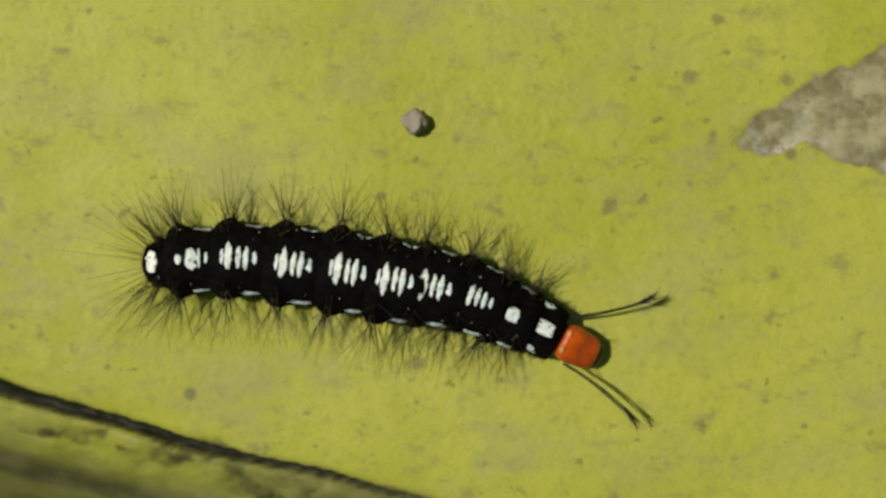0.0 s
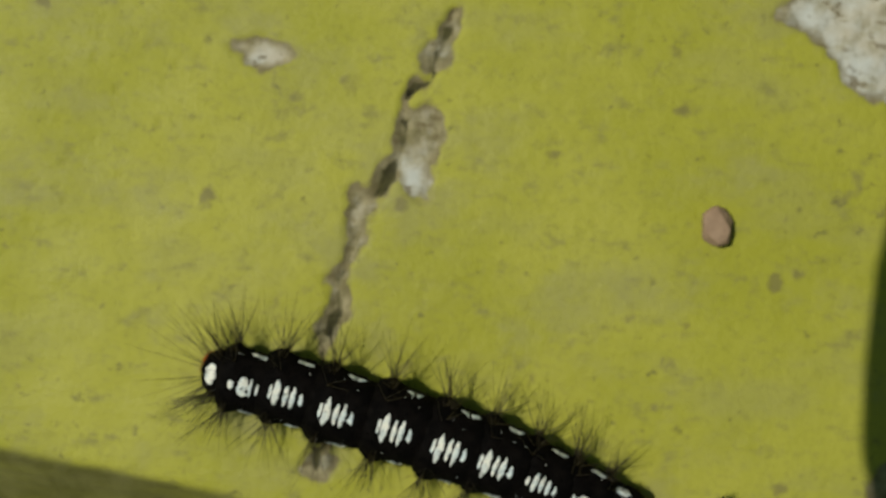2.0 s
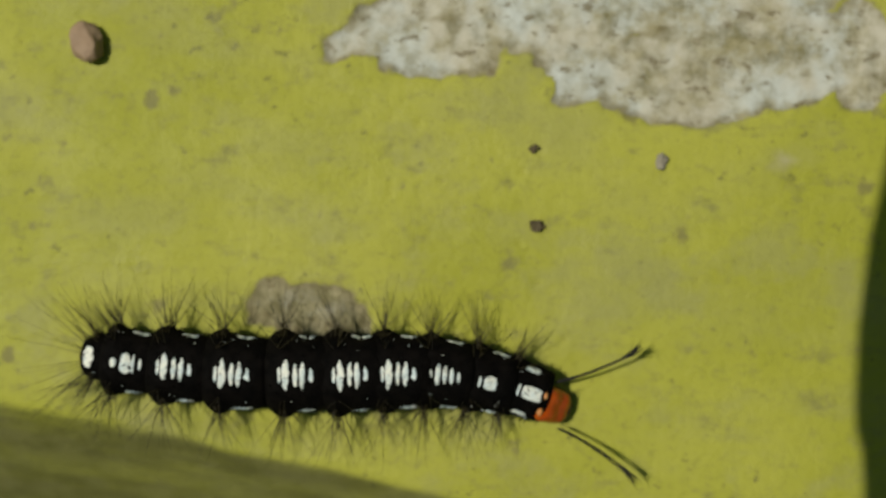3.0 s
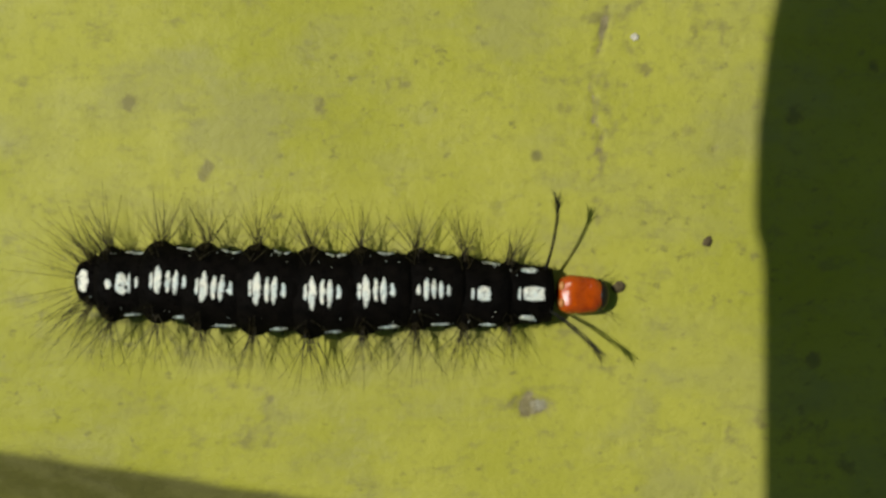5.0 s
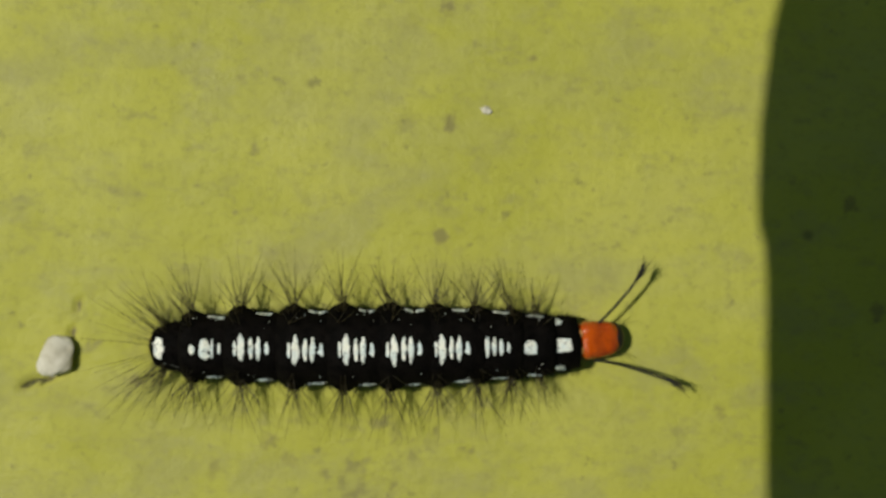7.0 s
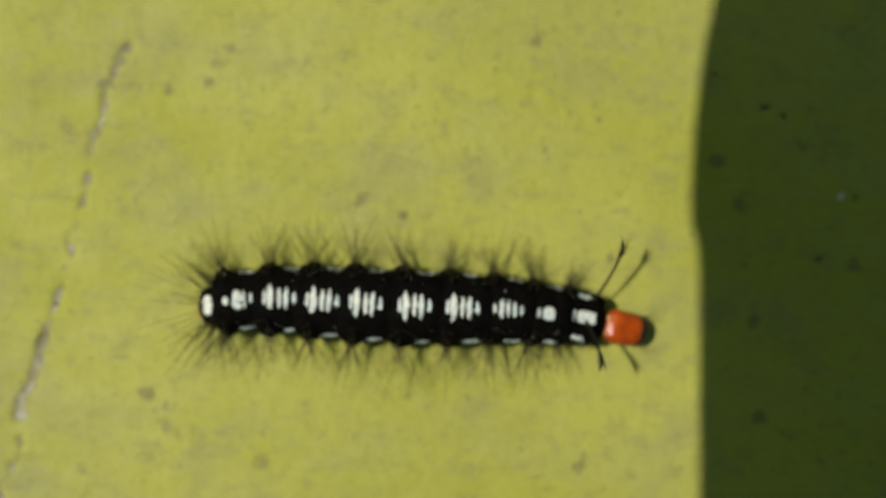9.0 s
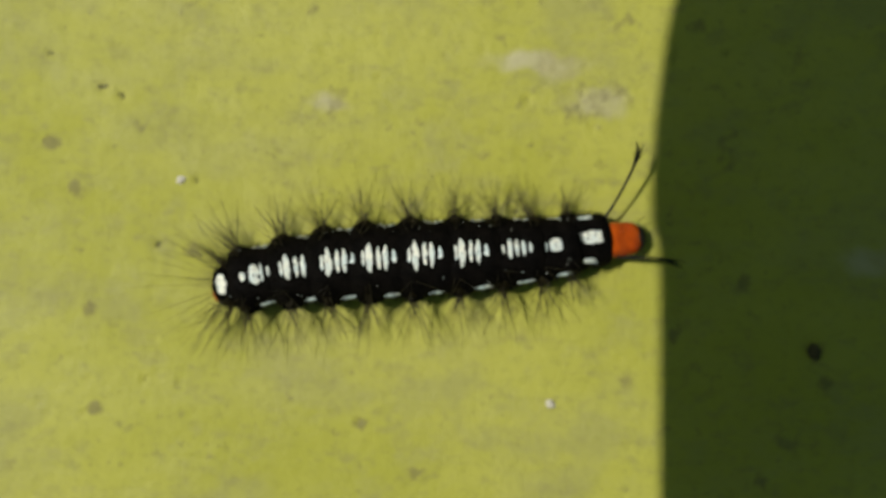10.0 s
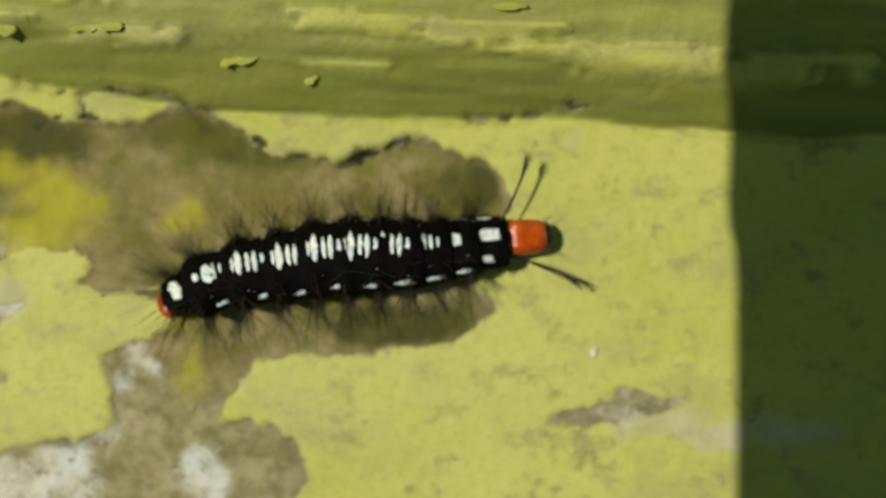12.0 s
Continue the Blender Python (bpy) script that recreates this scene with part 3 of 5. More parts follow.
def near_line(x, y, line):
    """The distance to a broken line."""
    best = np.full(x.shape, 9.0)
    for (ax, ay), (bx, by) in zip(line, line[1:]):
        t = np.clip(((x - ax) * (bx - ax) + (y - ay) * (by - ay)) / ((bx - ax) ** 2 + (by - ay) ** 2), 0, 1)
        best = np.minimum(best, np.hypot(x - ax - t * (bx - ax), y - ay - t * (by - ay)))
    return best


def smooth(a, b, v):
    t = np.clip((v - a) / (b - a), 0, 1)
    return t * t * (3 - 2 * t)


def ledge():
    far = np.array([4, 9, 16, 26, 40, 60, 90, 140, 210, 280, 281.0])
    xs = np.r_[(-40 - far)[::-1], np.arange(-40, 608.1, 0.32), 608 + far]
    ys = np.r_[(-68 - far)[::-1], np.arange(-68, 24.1, 0.31), 24 + far]
    x, y = np.meshgrid(xs, ys, indexing="ij")
    n1, n2, n3, n4 = Lattice(1), Lattice(2), Lattice(3), Lattice(4)
    wx = x + 1.1 * n1.many(x, y, 4.0) + 0.4 * n3.many(x, y, 0.9, 2)
    wy = y + 1.1 * n2.many(x, y, 4.0) + 0.4 * n4.many(x, y, 0.9, 2)
    # where the paint has come off
    grey, white = inside(wx, wy, PEEL_GREY), inside(wx, wy, PEEL_WHITE)
    brown, small = inside(wx, wy, PEEL_BROWN), inside(wx, wy, PEEL_SMALL)
    peel = np.maximum.reduce([grey, white, brown, small])
    peel = np.where(inside(wx, wy, PAINT_LEFT) > 0, np.minimum(peel, -inside(wx, wy, PAINT_LEFT)), peel)
    crack = np.zeros_like(x)
    deep = np.zeros_like(x)
    for line, wide, core in ((CRACK_WIDE, 0.82, 0.26), (CRACK_THIN, 0.34, 0.02), (CRACK_FAINT, 0.20, 0.02), (CRACK_SHORT, 0.12, 0.05), (CRACK_CURVED, 0.10, 0.16), *((line, 0.02, 0.19) for line in CRACK_FOOT_RIM_SHADE), *((line, 0.0, 0.30) for line in CRACK_EDGE)):
        d = near_line(x + 1.0 * n1.many(x, y, 2.6), y + 0.8 * n3.many(x, y, 2.6), line) + 0.55 * n4.many(x, y, 1.0, 4)
        w = wide * (0.6 + 1.3 * n2.many(x, y, 3.5, 3))
        peel = np.maximum(peel, w - d)
        here = 1 - smooth(core * 0.4, core * 1.6, d)
        crack, deep = np.maximum(crack, here * (0.8 + 1.0 * n4.many(x, y, 2.5, 3) + 0.5 * (core > 0.5)) * min(1, core * 6)), np.maximum(deep, here * (4.0 if core > 0.5 else min(1, core * 5)))
    wet = smooth(-0.5, 0.5, brown) * (0.42 + 0.58 * smooth(-25, -14, y - np.interp(x, *zip(*EDGE_HIGH)) + 3 * n3.many(x, y, 6.0, 2)))
    pale = 0.22 + 0.62 * smooth(-1, 1, white) - 0.20 * smooth(-1.5, 2, inside(wx, wy, DULL)) + 0.10 * (small > -0.3) + 0.80 * smooth(-0.8, 1.2, inside(wx, wy, PALE)) + 0.05 * (1 - smooth(0.3, 1.6, near_line(x, y, CRACK_WIDE))) + 0.40 * (1 - smooth(0.4, 1.6, near_line(x, y, CRACK_THIN))) - 0.34 * wet
    moss = smooth(-1.5, 1.5, inside(wx, wy, MOSS)) + 0.2 * wet
    lichen = smooth(-1.6, 1.8, inside(wx, wy, LICHEN))
    chalk = 1.05 * smooth(-1.0, 1.0, inside(wx, wy, CHALK))
    spot = np.zeros_like(x)
    band = y - np.interp(x, *zip(*EDGE_HIGH))
    wob, bow = 2.4 * n1.many(x, y, 1.3, 4), 2.0 * n2.many(x, y, 1.1, 4)
    for cx, cy, r in SPOTS:
        a, b, c, d = *np.searchsorted(xs, (cx - 3 * r - 1, cx + 3 * r + 1)), *np.searchsorted(ys, (cy - 3 * r - 1, cy + 3 * r + 1))
        near = np.s_[a:b, c:d]
        spot[near] = np.maximum(spot[near], 1.15 - np.hypot(x[near] + r * wob[near] - cx, y[near] + r * bow[near] - cy) / r)
    for cx, cy, r in PITS:
        a, b, c, d = *np.searchsorted(xs, (cx - 3 * r - 1, cx + 3 * r + 1)), *np.searchsorted(ys, (cy - 3 * r - 1, cy + 3 * r + 1))
        near = np.s_[a:b, c:d]
        hole = 1 - smooth(0.5, 1.25, np.hypot(x[near] + 0.6 * r * wob[near] - cx, 1.15 * (y[near] + 0.6 * r * bow[near] - cy)) / r)
        crack[near], deep[near] = np.maximum(crack[near], (0.85 if r > 0.26 else 0.62) * hole), np.maximum(deep[near], 0.6 * hole)
    # Mask for the olive tone that imitates shade on the moulding's face.
    face_shade = smooth(RISE_TO - 26, RISE_TO, x) * smooth(-0.1, 0.25, band + 0.45 * n2.many(x, y, 7.0, 3)) * (1 - 0.30 * smooth(3.6, 5.6, band + 0.6 * n3.many(x * 0.3, y, 3.0, 3)))
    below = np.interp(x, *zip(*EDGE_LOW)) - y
    # The same painted shade, weaker, on the slope below the edge.
    face_shade = np.maximum(face_shade, (0.40 - 0.20 * (1 - smooth(0, 60, x))) * smooth(-0.3, 0.8, below + 0.4 * n2.many(x, y, 5.0, 3)))
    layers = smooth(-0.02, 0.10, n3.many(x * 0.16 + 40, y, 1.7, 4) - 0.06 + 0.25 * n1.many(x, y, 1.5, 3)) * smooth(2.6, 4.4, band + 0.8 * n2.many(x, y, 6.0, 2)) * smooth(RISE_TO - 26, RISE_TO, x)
    face_shade *= 1 - 0.9 * layers
    # the shape: brushed paint, hollows, the outer edge and the moulding at the wall
    low = y - np.interp(x, *zip(*EDGE_LOW)) + 0.35 * n1.many(x, y, 9.0, 3)
    high = y - np.interp(x, *zip(*EDGE_HIGH)) + 0.45 * n2.many(x, y, 7.0, 3)
    rise = smooth(RISE_FROM, RISE_TO, x)
    z = 0.05 * n1.many(x, y, 1.3, 3) + 0.05 * n2.many(x * 0.25, y, 1.0, 3) + 0.12 * n3.many(x, y, 14.0, 2)
    z -= 0.20 * smooth(-0.12, 0.12, peel) * (1 + 0.8 * n4.many(x, y, 1.1, 4) + 0.5 * smooth(0, 4, brown))
    z -= 0.34 * deep
    drop = -low
    worn = 1 - smooth(-4, 62, x)
    clots = smooth(-0.25, 0.30, n3.many(x * 0.6, y, 1.6, 4) + 0.4 * n1.many(x * 0.5, y, 5.0, 2))
    wide = 0.36 + 0.55 * (1 - smooth(-42, -6, x)) + 0.10 * n2.many(x, y, 2.2, 3)
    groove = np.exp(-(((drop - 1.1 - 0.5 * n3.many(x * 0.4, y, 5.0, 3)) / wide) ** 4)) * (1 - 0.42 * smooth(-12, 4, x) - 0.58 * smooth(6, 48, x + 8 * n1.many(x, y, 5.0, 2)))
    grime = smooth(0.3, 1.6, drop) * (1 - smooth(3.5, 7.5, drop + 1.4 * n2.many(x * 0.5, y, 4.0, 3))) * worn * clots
    # Grime mottles, and the groove's painted dark on top of its depth.
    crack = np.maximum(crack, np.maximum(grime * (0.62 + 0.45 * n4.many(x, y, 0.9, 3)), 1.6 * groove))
    # Painted shade under the edge, fainter along the shelf at the worn end.
    slope_shade = (0.80 + 0.20 * worn - 0.75 * (1 - smooth(-26, -2, x)) * (1 - smooth(4.0, 8.0, drop))) * smooth(-0.3, 0.5 + 1.4 * worn, drop + (0.25 + 0.45 * worn) * n2.many(x, y, 3.0, 3)) * (1 - smooth(340, 440, x))

    def bend(v, soft):
        return 0.5 * (v + np.sqrt(v * v + soft * soft))

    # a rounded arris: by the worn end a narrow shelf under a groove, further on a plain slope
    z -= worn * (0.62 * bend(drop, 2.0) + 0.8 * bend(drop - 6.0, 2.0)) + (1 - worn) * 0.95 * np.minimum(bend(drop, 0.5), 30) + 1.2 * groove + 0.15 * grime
    z += (0.08 + 0.22 * worn) * n3.many(x * 0.12, y + 0.22 * x, 1.9, 3) * smooth(0, 2, drop) + 0.30 * worn * smooth(0.5, 2, drop) * n4.many(x, y, 2.2, 4)
    up = np.clip(high, 0, 4.6)
    z += rise * (0.72 * up + 0.35 * np.clip(high - 4.6, 0, 40) + 0.25 * n4.many(x * 0.15, y, 1.5, 3) * smooth(0, 1.5, high) * (1 - 0.6 * smooth(4, 7, high)) + 0.60 * layers + 0.22 * n1.many(x * 0.14, y, 0.8, 3) * smooth(0.5, 2, high))
    z -= 0.55 * smooth(-0.1, 0.35, brown) * smooth(-9, -2, high) * rise
    z -= rise * 0.5 * np.exp(-((high + 0.1) ** 2) / 0.08) * smooth(-0.3, 0.3, n1.many(x, y, 8.0, 2))
    z[[0, -1], :] = -420
    z[:, [0, -1]] = -420  # the block's sides
    nx, ny = x.shape
    verts = np.stack([x, y, z], -1).reshape(-1, 3) * MM
    i = np.arange(nx * ny).reshape(nx, ny)
    quads = np.stack([i[:-1, :-1], i[1:, :-1], i[1:, 1:], i[:-1, 1:]], -1).reshape(-1, 4)
    mesh = bpy.data.meshes.new("ground")
    mesh.vertices.add(len(verts))
    mesh.vertices.foreach_set("co", verts.astype(np.float32).ravel())
    mesh.loops.add(quads.size)
    mesh.loops.foreach_set("vertex_index", quads.astype(np.int32).ravel())
    mesh.polygons.add(len(quads))
    mesh.polygons.foreach_set("loop_start", np.arange(0, quads.size, 4, dtype=np.int32))
    mesh.update(calc_edges=True)
    mesh.polygons.foreach_set("use_smooth", np.ones(len(quads), dtype=bool))
    for name, values in (("peel", peel), ("pale", pale), ("moss", moss), ("spot", spot), ("crack", crack), ("damp", wet), ("lichen", lichen), ("chalk", chalk), ("slope_shade", slope_shade), ("face_shade", face_shade), ("dust", 0.42 * smooth(120, 400, x) + 0.55 * smooth(485, 550, x))):
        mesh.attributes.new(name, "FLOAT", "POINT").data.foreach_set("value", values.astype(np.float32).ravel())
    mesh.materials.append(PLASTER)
    tagged(new("ground", mesh), "weathered yellow-green painted plaster ledge with peeled patches", "ledge", kind="structure")
    return lambda px, py: float(z[np.abs(xs - px).argmin(), np.abs(ys - py).argmin()])


ground_at = ledge()


# ---- the caterpillar ----
STATIONS = ("tail", "rear", "body", "body", "body", "body", "body", "front", "neck", "collar", "head")
RADII = (1.8, 2.25, 2.5, 2.65, 2.75, 2.75, 2.65, 2.45, 2.25, 2.0, 1.6)
HALF = (1.9, 2.0, 2.25, 2.35, 2.4, 2.4, 2.35, 2.2, 2.0, 1.9, 1.9)
WART_X = -1.25  # the warts stand behind the middle of each ring
TAIL_X = 1.1  # the tail ring is pulled into the one before it
WARTS = (-112, -84, -56, -28, 28, 56, 84, 112)


def girth(s, phi, r, h, taper=0.0):
    """The body's radius at s from -1 (behind) to 1 (ahead) and phi degrees from the back's ridge."""
    out = r * (1 - 0.09 * abs(s) ** 4) * (1 - taper * max(-s, 0) ** 2) + 0.05 * r * noise.noise(Vector((s * h * 1.6, phi * 0.035, r))) + 0.03 * r * noise.noise(Vector((s * h * 4, phi * 0.1, r + 3)))
    for a in WARTS:
        if taper:
            break
        arc, along = radians(phi - a) * r, s * h - WART_X
        out += (0.22 if abs(a) == 84 else 0.10) * r * math.exp(-(arc**2) / (0.05 * r * r) - along**2 / (0.11 * r * r))
    return out


def at_skin(s, phi, r, h, lift=0.0):
    g = girth(s, phi, r, h, 0.24 if r == RADII[0] else 0.0) + lift
    return Vector((s * h + (TAIL_X if r == RADII[0] else 0.0), -1.05 * g * math.sin(radians(phi)), max(g * math.cos(radians(phi)) * 0.84, -0.66 * r)))


def barrel(r, h, rounds=36, steps=13, closed_back=False):
    bm = bmesh.new()
    rings = []
    for k in range(steps):
        s = -1 + 2 * k / (steps - 1)
        rings.append([bm.verts.new(at_skin(s, 360 * j / rounds - 180, r, h)) for j in range(rounds)])
    for a, b in zip(rings, rings[1:]):
        for j in range(rounds):
            bm.faces.new((a[j], a[(j + 1) % rounds], b[(j + 1) % rounds], b[j]))
    for ring, x in ((rings[0], -h - 0.25 * r), (rings[-1], h + 0.15 * r)):
        tip = bm.verts.new((x + (TAIL_X if r == RADII[0] else 0.0), 0, 0.05 * r))
        for j in range(rounds):
            bm.faces.new((ring[j], ring[(j + 1) % rounds], tip))
    return bm


def mark(r, h, along, phi, wide, tall, rng, square=0.0):
    """A white marking that lies on the skin: its middle, and its half sizes along and across the body, in millimetres."""
    bm = bmesh.new()
    rows = []
    nu, nv = 7, 11
    loose = 1 - 0.8 * min(square, 1)
    jag = [1 - loose * rng.uniform(-0.08, 0.24) for _ in range(nv)]
    sway = [rng.uniform(-0.20, 0.20) * wide * loose for _ in range(nv)]
    for j in range(nv):
        v = -1 + 2 * j / (nv - 1)
        shape = (1 - abs(v) ** (1.8 + 5 * square)) ** (0.62 if not square else 0.25) * jag[j]
        row = []
        for i in range(nu):
            u = -1 + 2 * i / (nu - 1)
            rim = max(abs(u), abs(v))
            x = along + sway[j] + wide * u * max(shape, 0.12)
            a = phi + math.degrees(tall * v / r)
            row.append(bm.verts.new(at_skin(x / h, a, r, h, 0.045 * (1 - rim**6) - 0.012)))
        rows.append(row)
    for a, b in zip(rows, rows[1:]):
        for i in range(nu - 1):
            bm.faces.new((a[i], a[i + 1], b[i + 1], b[i]))
    return bm


def strand(bm, start, way, length, thick, bend, rng, joints=4, sides=3, swell=0.0):
    """One tapered bristle."""
    way = way.normalized()
    side = way.orthogonal().normalized()
    side.rotate(Matrix.Rotation(rng.uniform(0, 6.28), 3, way))
    lead = way.cross(side)
    last = None
    for k in range(joints + 1):
        s = k / joints
        c = start + way * (length * s) + bend * (length * s * s)
        w = thick * (1 - 0.82 * s) + swell * thick * math.sin(math.pi * s) * s
        ring = [bm.verts.new(c + (side * math.cos(6.283 * j / sides) + lead * math.sin(6.283 * j / sides)) * w) for j in range(sides)]
        if last:
            for j in range(sides):
                bm.faces.new((last[j], last[(j + 1) % sides], ring[(j + 1) % sides], ring[j]))
        last = ring
    bm.faces.new(last)


def tuft(r, h, angles, reach, rng, back=0.0, spread=0.46):
    """The bristles of one side of a body ring, which stand on its warts."""
    bm = bmesh.new()
    for phi, count in angles:
        root = at_skin(-0.5 if r == RADII[0] else WART_X / h, phi, r, h, -0.05)
        out = Vector((0, -math.sin(radians(phi)), math.cos(radians(phi))))
        for _ in range(count):
            a, b = rng.gauss(0, spread), rng.gauss(0, spread * 0.7)
            way = (out + Vector((a - back, 0, 0)) + out.cross(Vector((1, 0, 0))) * b)
            length = reach * rng.uniform(0.4, 1.0)
            spot = root + Vector((rng.uniform(-0.3, 0.3), rng.uniform(-0.15, 0.15), rng.uniform(-0.15, 0.15)))
            sag = Vector((rng.uniform(-0.06, 0.06), rng.uniform(-0.05, 0.05), -0.04 - 0.1 * rng.random()))
            end = spot.z + (way.normalized().z + sag.z) * length
            if end < -1.9:
                way.z += (-1.9 - end) / length * 1.2
            strand(bm, spot, way, length, rng.uniform(0.023, 0.036), sag, rng)
    return bm


BAND = ((-1.34, 0.17, 0.70, 0), (-0.86, 0.30, 1.20, 0), (-0.14, 0.21, 1.00, 0), (0.38, 0.24, 1.12, 0), (1.02, 0.23, 0.58, 0))
MARKS = {
    "tail": ((-1.32, 0.46, 0.95, 0.05),),
    "rear": ((-0.95, 0.27, 0.36, 0), (-0.02, 0.44, 0.78, 0.1), (0.54, 0.13, 0.74, 0), (1.06, 0.14, 0.42, 0)),
    "body": BAND,
    "front": ((-1.08, 0.17, 0.36, 0), (-0.52, 0.23, 0.76, 0), (0.02, 0.20, 0.66, 0), (0.52, 0.20, 0.60, 0), (1.05, 0.18, 0.40, 0)),
    "neck": ((-0.74, 0.14, 0.46, 0), (0.08, 0.50, 0.52, 0.5)),
    "collar": ((-0.54, 0.12, 0.46, 0.3), (0.50, 0.82, 0.52, 0.9)),
}


def body_ring(k, owner, rng):
    kind, r, h = STATIONS[k], RADII[k], HALF[k]
    ring = part("body_segment", barrel(r, h), BLACK, owner)
    for along, wide, tall, square in MARKS[kind]:
        tall *= 0.92 * r / 2.75 if kind == "body" else 1.0
        part("white_stripe", mark(r, h, along, rng.uniform(-1.5, 1.5), wide, tall, rng, square), WHITE, ring, "ivory white marking on the black back")
    for side in (-1, 1):
        if kind == "collar":
            part("flank_mark", mark(r, h, 0.1, side * 56, 0.62, 0.36, rng, 0.3), WHITE, ring, "ivory white patch low on the flank")
        elif kind != "tail":
            part("flank_mark", mark(r, h, 0.55, side * rng.uniform(69, 75), rng.uniform(0.7, 0.95), 0.28, rng), WHITE, ring, "thin ivory crescent low on the flank")
        angles = [(side * a, n) for a, n in ((40, 3), (62, 8), (84, 13), (104, 8))]
        back = {0: 0.9, 1: 0.45, 9: -0.35}.get(k, 0.05)
        reach = {0: 5.4, 1: 4.9, 9: 3.2}.get(k, 4.6)
        part("hair_tuft", tuft(r, h, angles, reach, rng, back), BRISTLE, ring, "thin dark brown bristles")
    bm = bmesh.new()
    for _ in range(260):
        s, phi = rng.uniform(-0.85, 0.85), rng.uniform(-105, 105)
        out = Vector((rng.gauss(-0.15, 0.5), -math.sin(radians(phi)) + rng.gauss(0, 0.3), math.cos(radians(phi)) + rng.gauss(0, 0.3)))
        strand(bm, at_skin(s, phi, r, h, -0.03), out, rng.uniform(0.20, 0.60), 0.034, Vector((0, 0, 0)), rng, 2)
    part("velvet_hair", bm, BLACK, ring, "short black velvety hair")
    bm = bmesh.new()
    for _ in range(4):
        phi = rng.choice((-1, 1)) * rng.uniform(32, 62)
        bmesh.ops.create_icosphere(bm, subdivisions=1, radius=rng.uniform(0.028, 0.05), matrix=Matrix.Translation(at_skin(rng.uniform(-0.7, 0.7), phi, r, h, 0.01)))
    part("speckles", bm, WHITE, ring, "tiny pale speckles on the black skin")
    return ring


def tail_end(ring, rng):
    bm = bmesh.new()
    bmesh.ops.create_uvsphere(bm, u_segments=20, v_segments=12, radius=1.0)
    for v in bm.verts:
        v.co = Vector((v.co.x * 0.80 - 1.72 + TAIL_X, v.co.y * 1.3, v.co.z * 0.6 - 0.82))
        v.co.x += 0.1 * noise.noise(v.co * 2)
    part("anal_plate", bm, RED, ring, "orange-red tail plate")
    bm = bmesh.new()
    for _ in range(34):
        a = rng.uniform(-1.25, 1.25)
        way = Vector((-math.cos(a), math.sin(a), rng.uniform(-0.05, 0.65)))
        strand(bm, Vector((TAIL_X - 1.4, math.sin(a) * 1.2, rng.uniform(-0.3, 0.9))), way, rng.uniform(2.6, 8.2), rng.uniform(0.018, 0.030), Vector((0, 0, -0.16)), rng)
    part("hair_tuft", bm, BRISTLE, ring, "long dark bristles at the tail")


def head(owner, rng):
    bm = bmesh.new()
    bmesh.ops.create_uvsphere(bm, u_segments=32, v_segments=20, radius=1.0)
    for v in bm.verts:
        x, y, z = v.co
        fat = 1.0 - 0.10 * x
        groove = 0.10 * math.exp(-(y / 0.16) ** 2) * max(z, 0) + 0.13 * math.exp(-((x - 0.10) / 0.11) ** 2) + 0.09 * math.exp(-((x + 0.62) / 0.10) ** 2)
        e = 0.64
        x, y, z = (math.copysign(abs(c) ** e, c) for c in (x, y, z))
        dent = 0.07 * noise.noise(Vector((x, y, z)) * 2.3) + 0.03 * noise.noise(Vector((x, y, z)) * 6.0)
        v.co = Vector((x * 1.72 - 0.10, y * (1.42 - groove * 0.8 + dent) * fat, z * (1.08 - groove + dent) * fat))
    skull = part("head", bm, RED, owner, "glossy orange-red head")
    bm = bmesh.new()
    bmesh.ops.create_uvsphere(bm, u_segments=20, v_segments=12, radius=1.0)
    for v in bm.verts:
        v.co = Vector((v.co.x * 0.66 + 1.46, v.co.y * 1.12, v.co.z * 0.86 - 0.12))
    part("face", bm, JAW, skull, "blackish face at the front of the head")
    for side in (-1, 1):
        bm = bmesh.new()
        bmesh.ops.create_uvsphere(bm, u_segments=12, v_segments=8, radius=1.0)
        for v in bm.verts:
            v.co = Vector((v.co.x * 0.22 - 1.6, v.co.y * 0.34 + side * 0.62, v.co.z * 0.24 + 0.76))
        part("collar_spot", bm, AMBER, skull, "pale amber spot behind the head")
        bm = bmesh.new()
        for _ in range(9):
            way = Vector((rng.uniform(0.5, 1.2), side * rng.uniform(0.1, 0.9), rng.uniform(-0.1, 0.45)))
            strand(bm, Vector((rng.uniform(0.4, 1.4), side * 0.9, 0.2)), way, rng.uniform(1.0, 2.3), 0.016, Vector((0, 0, -0.1)), rng, 3)
        part("hair_tuft", bm, BRISTLE, skull, "short fine bristles round the face")
    return skull


def leg(name, length, thick, material, parent, x, y, z, lean):
    bm = bmesh.new()
    last = None
    for k in range(5):
        s = k / 4
        c = Vector((x + lean[0] * s, y + lean[1] * s * (2 - s), z - length * s))
        w = thick * (1 - 0.45 * s)
        ring = [bm.verts.new(c + Vector((math.cos(j * 0.7854), math.sin(j * 0.7854), 0)) * w) for j in range(8)]
        if last:
            for j in range(8):
                bm.faces.new((last[j], last[(j + 1) % 8], ring[(j + 1) % 8], ring[j]))
        else:
            bm.faces.new(ring)
        last = ring
    bm.faces.new(last)
    return part(name, bm, material, parent)


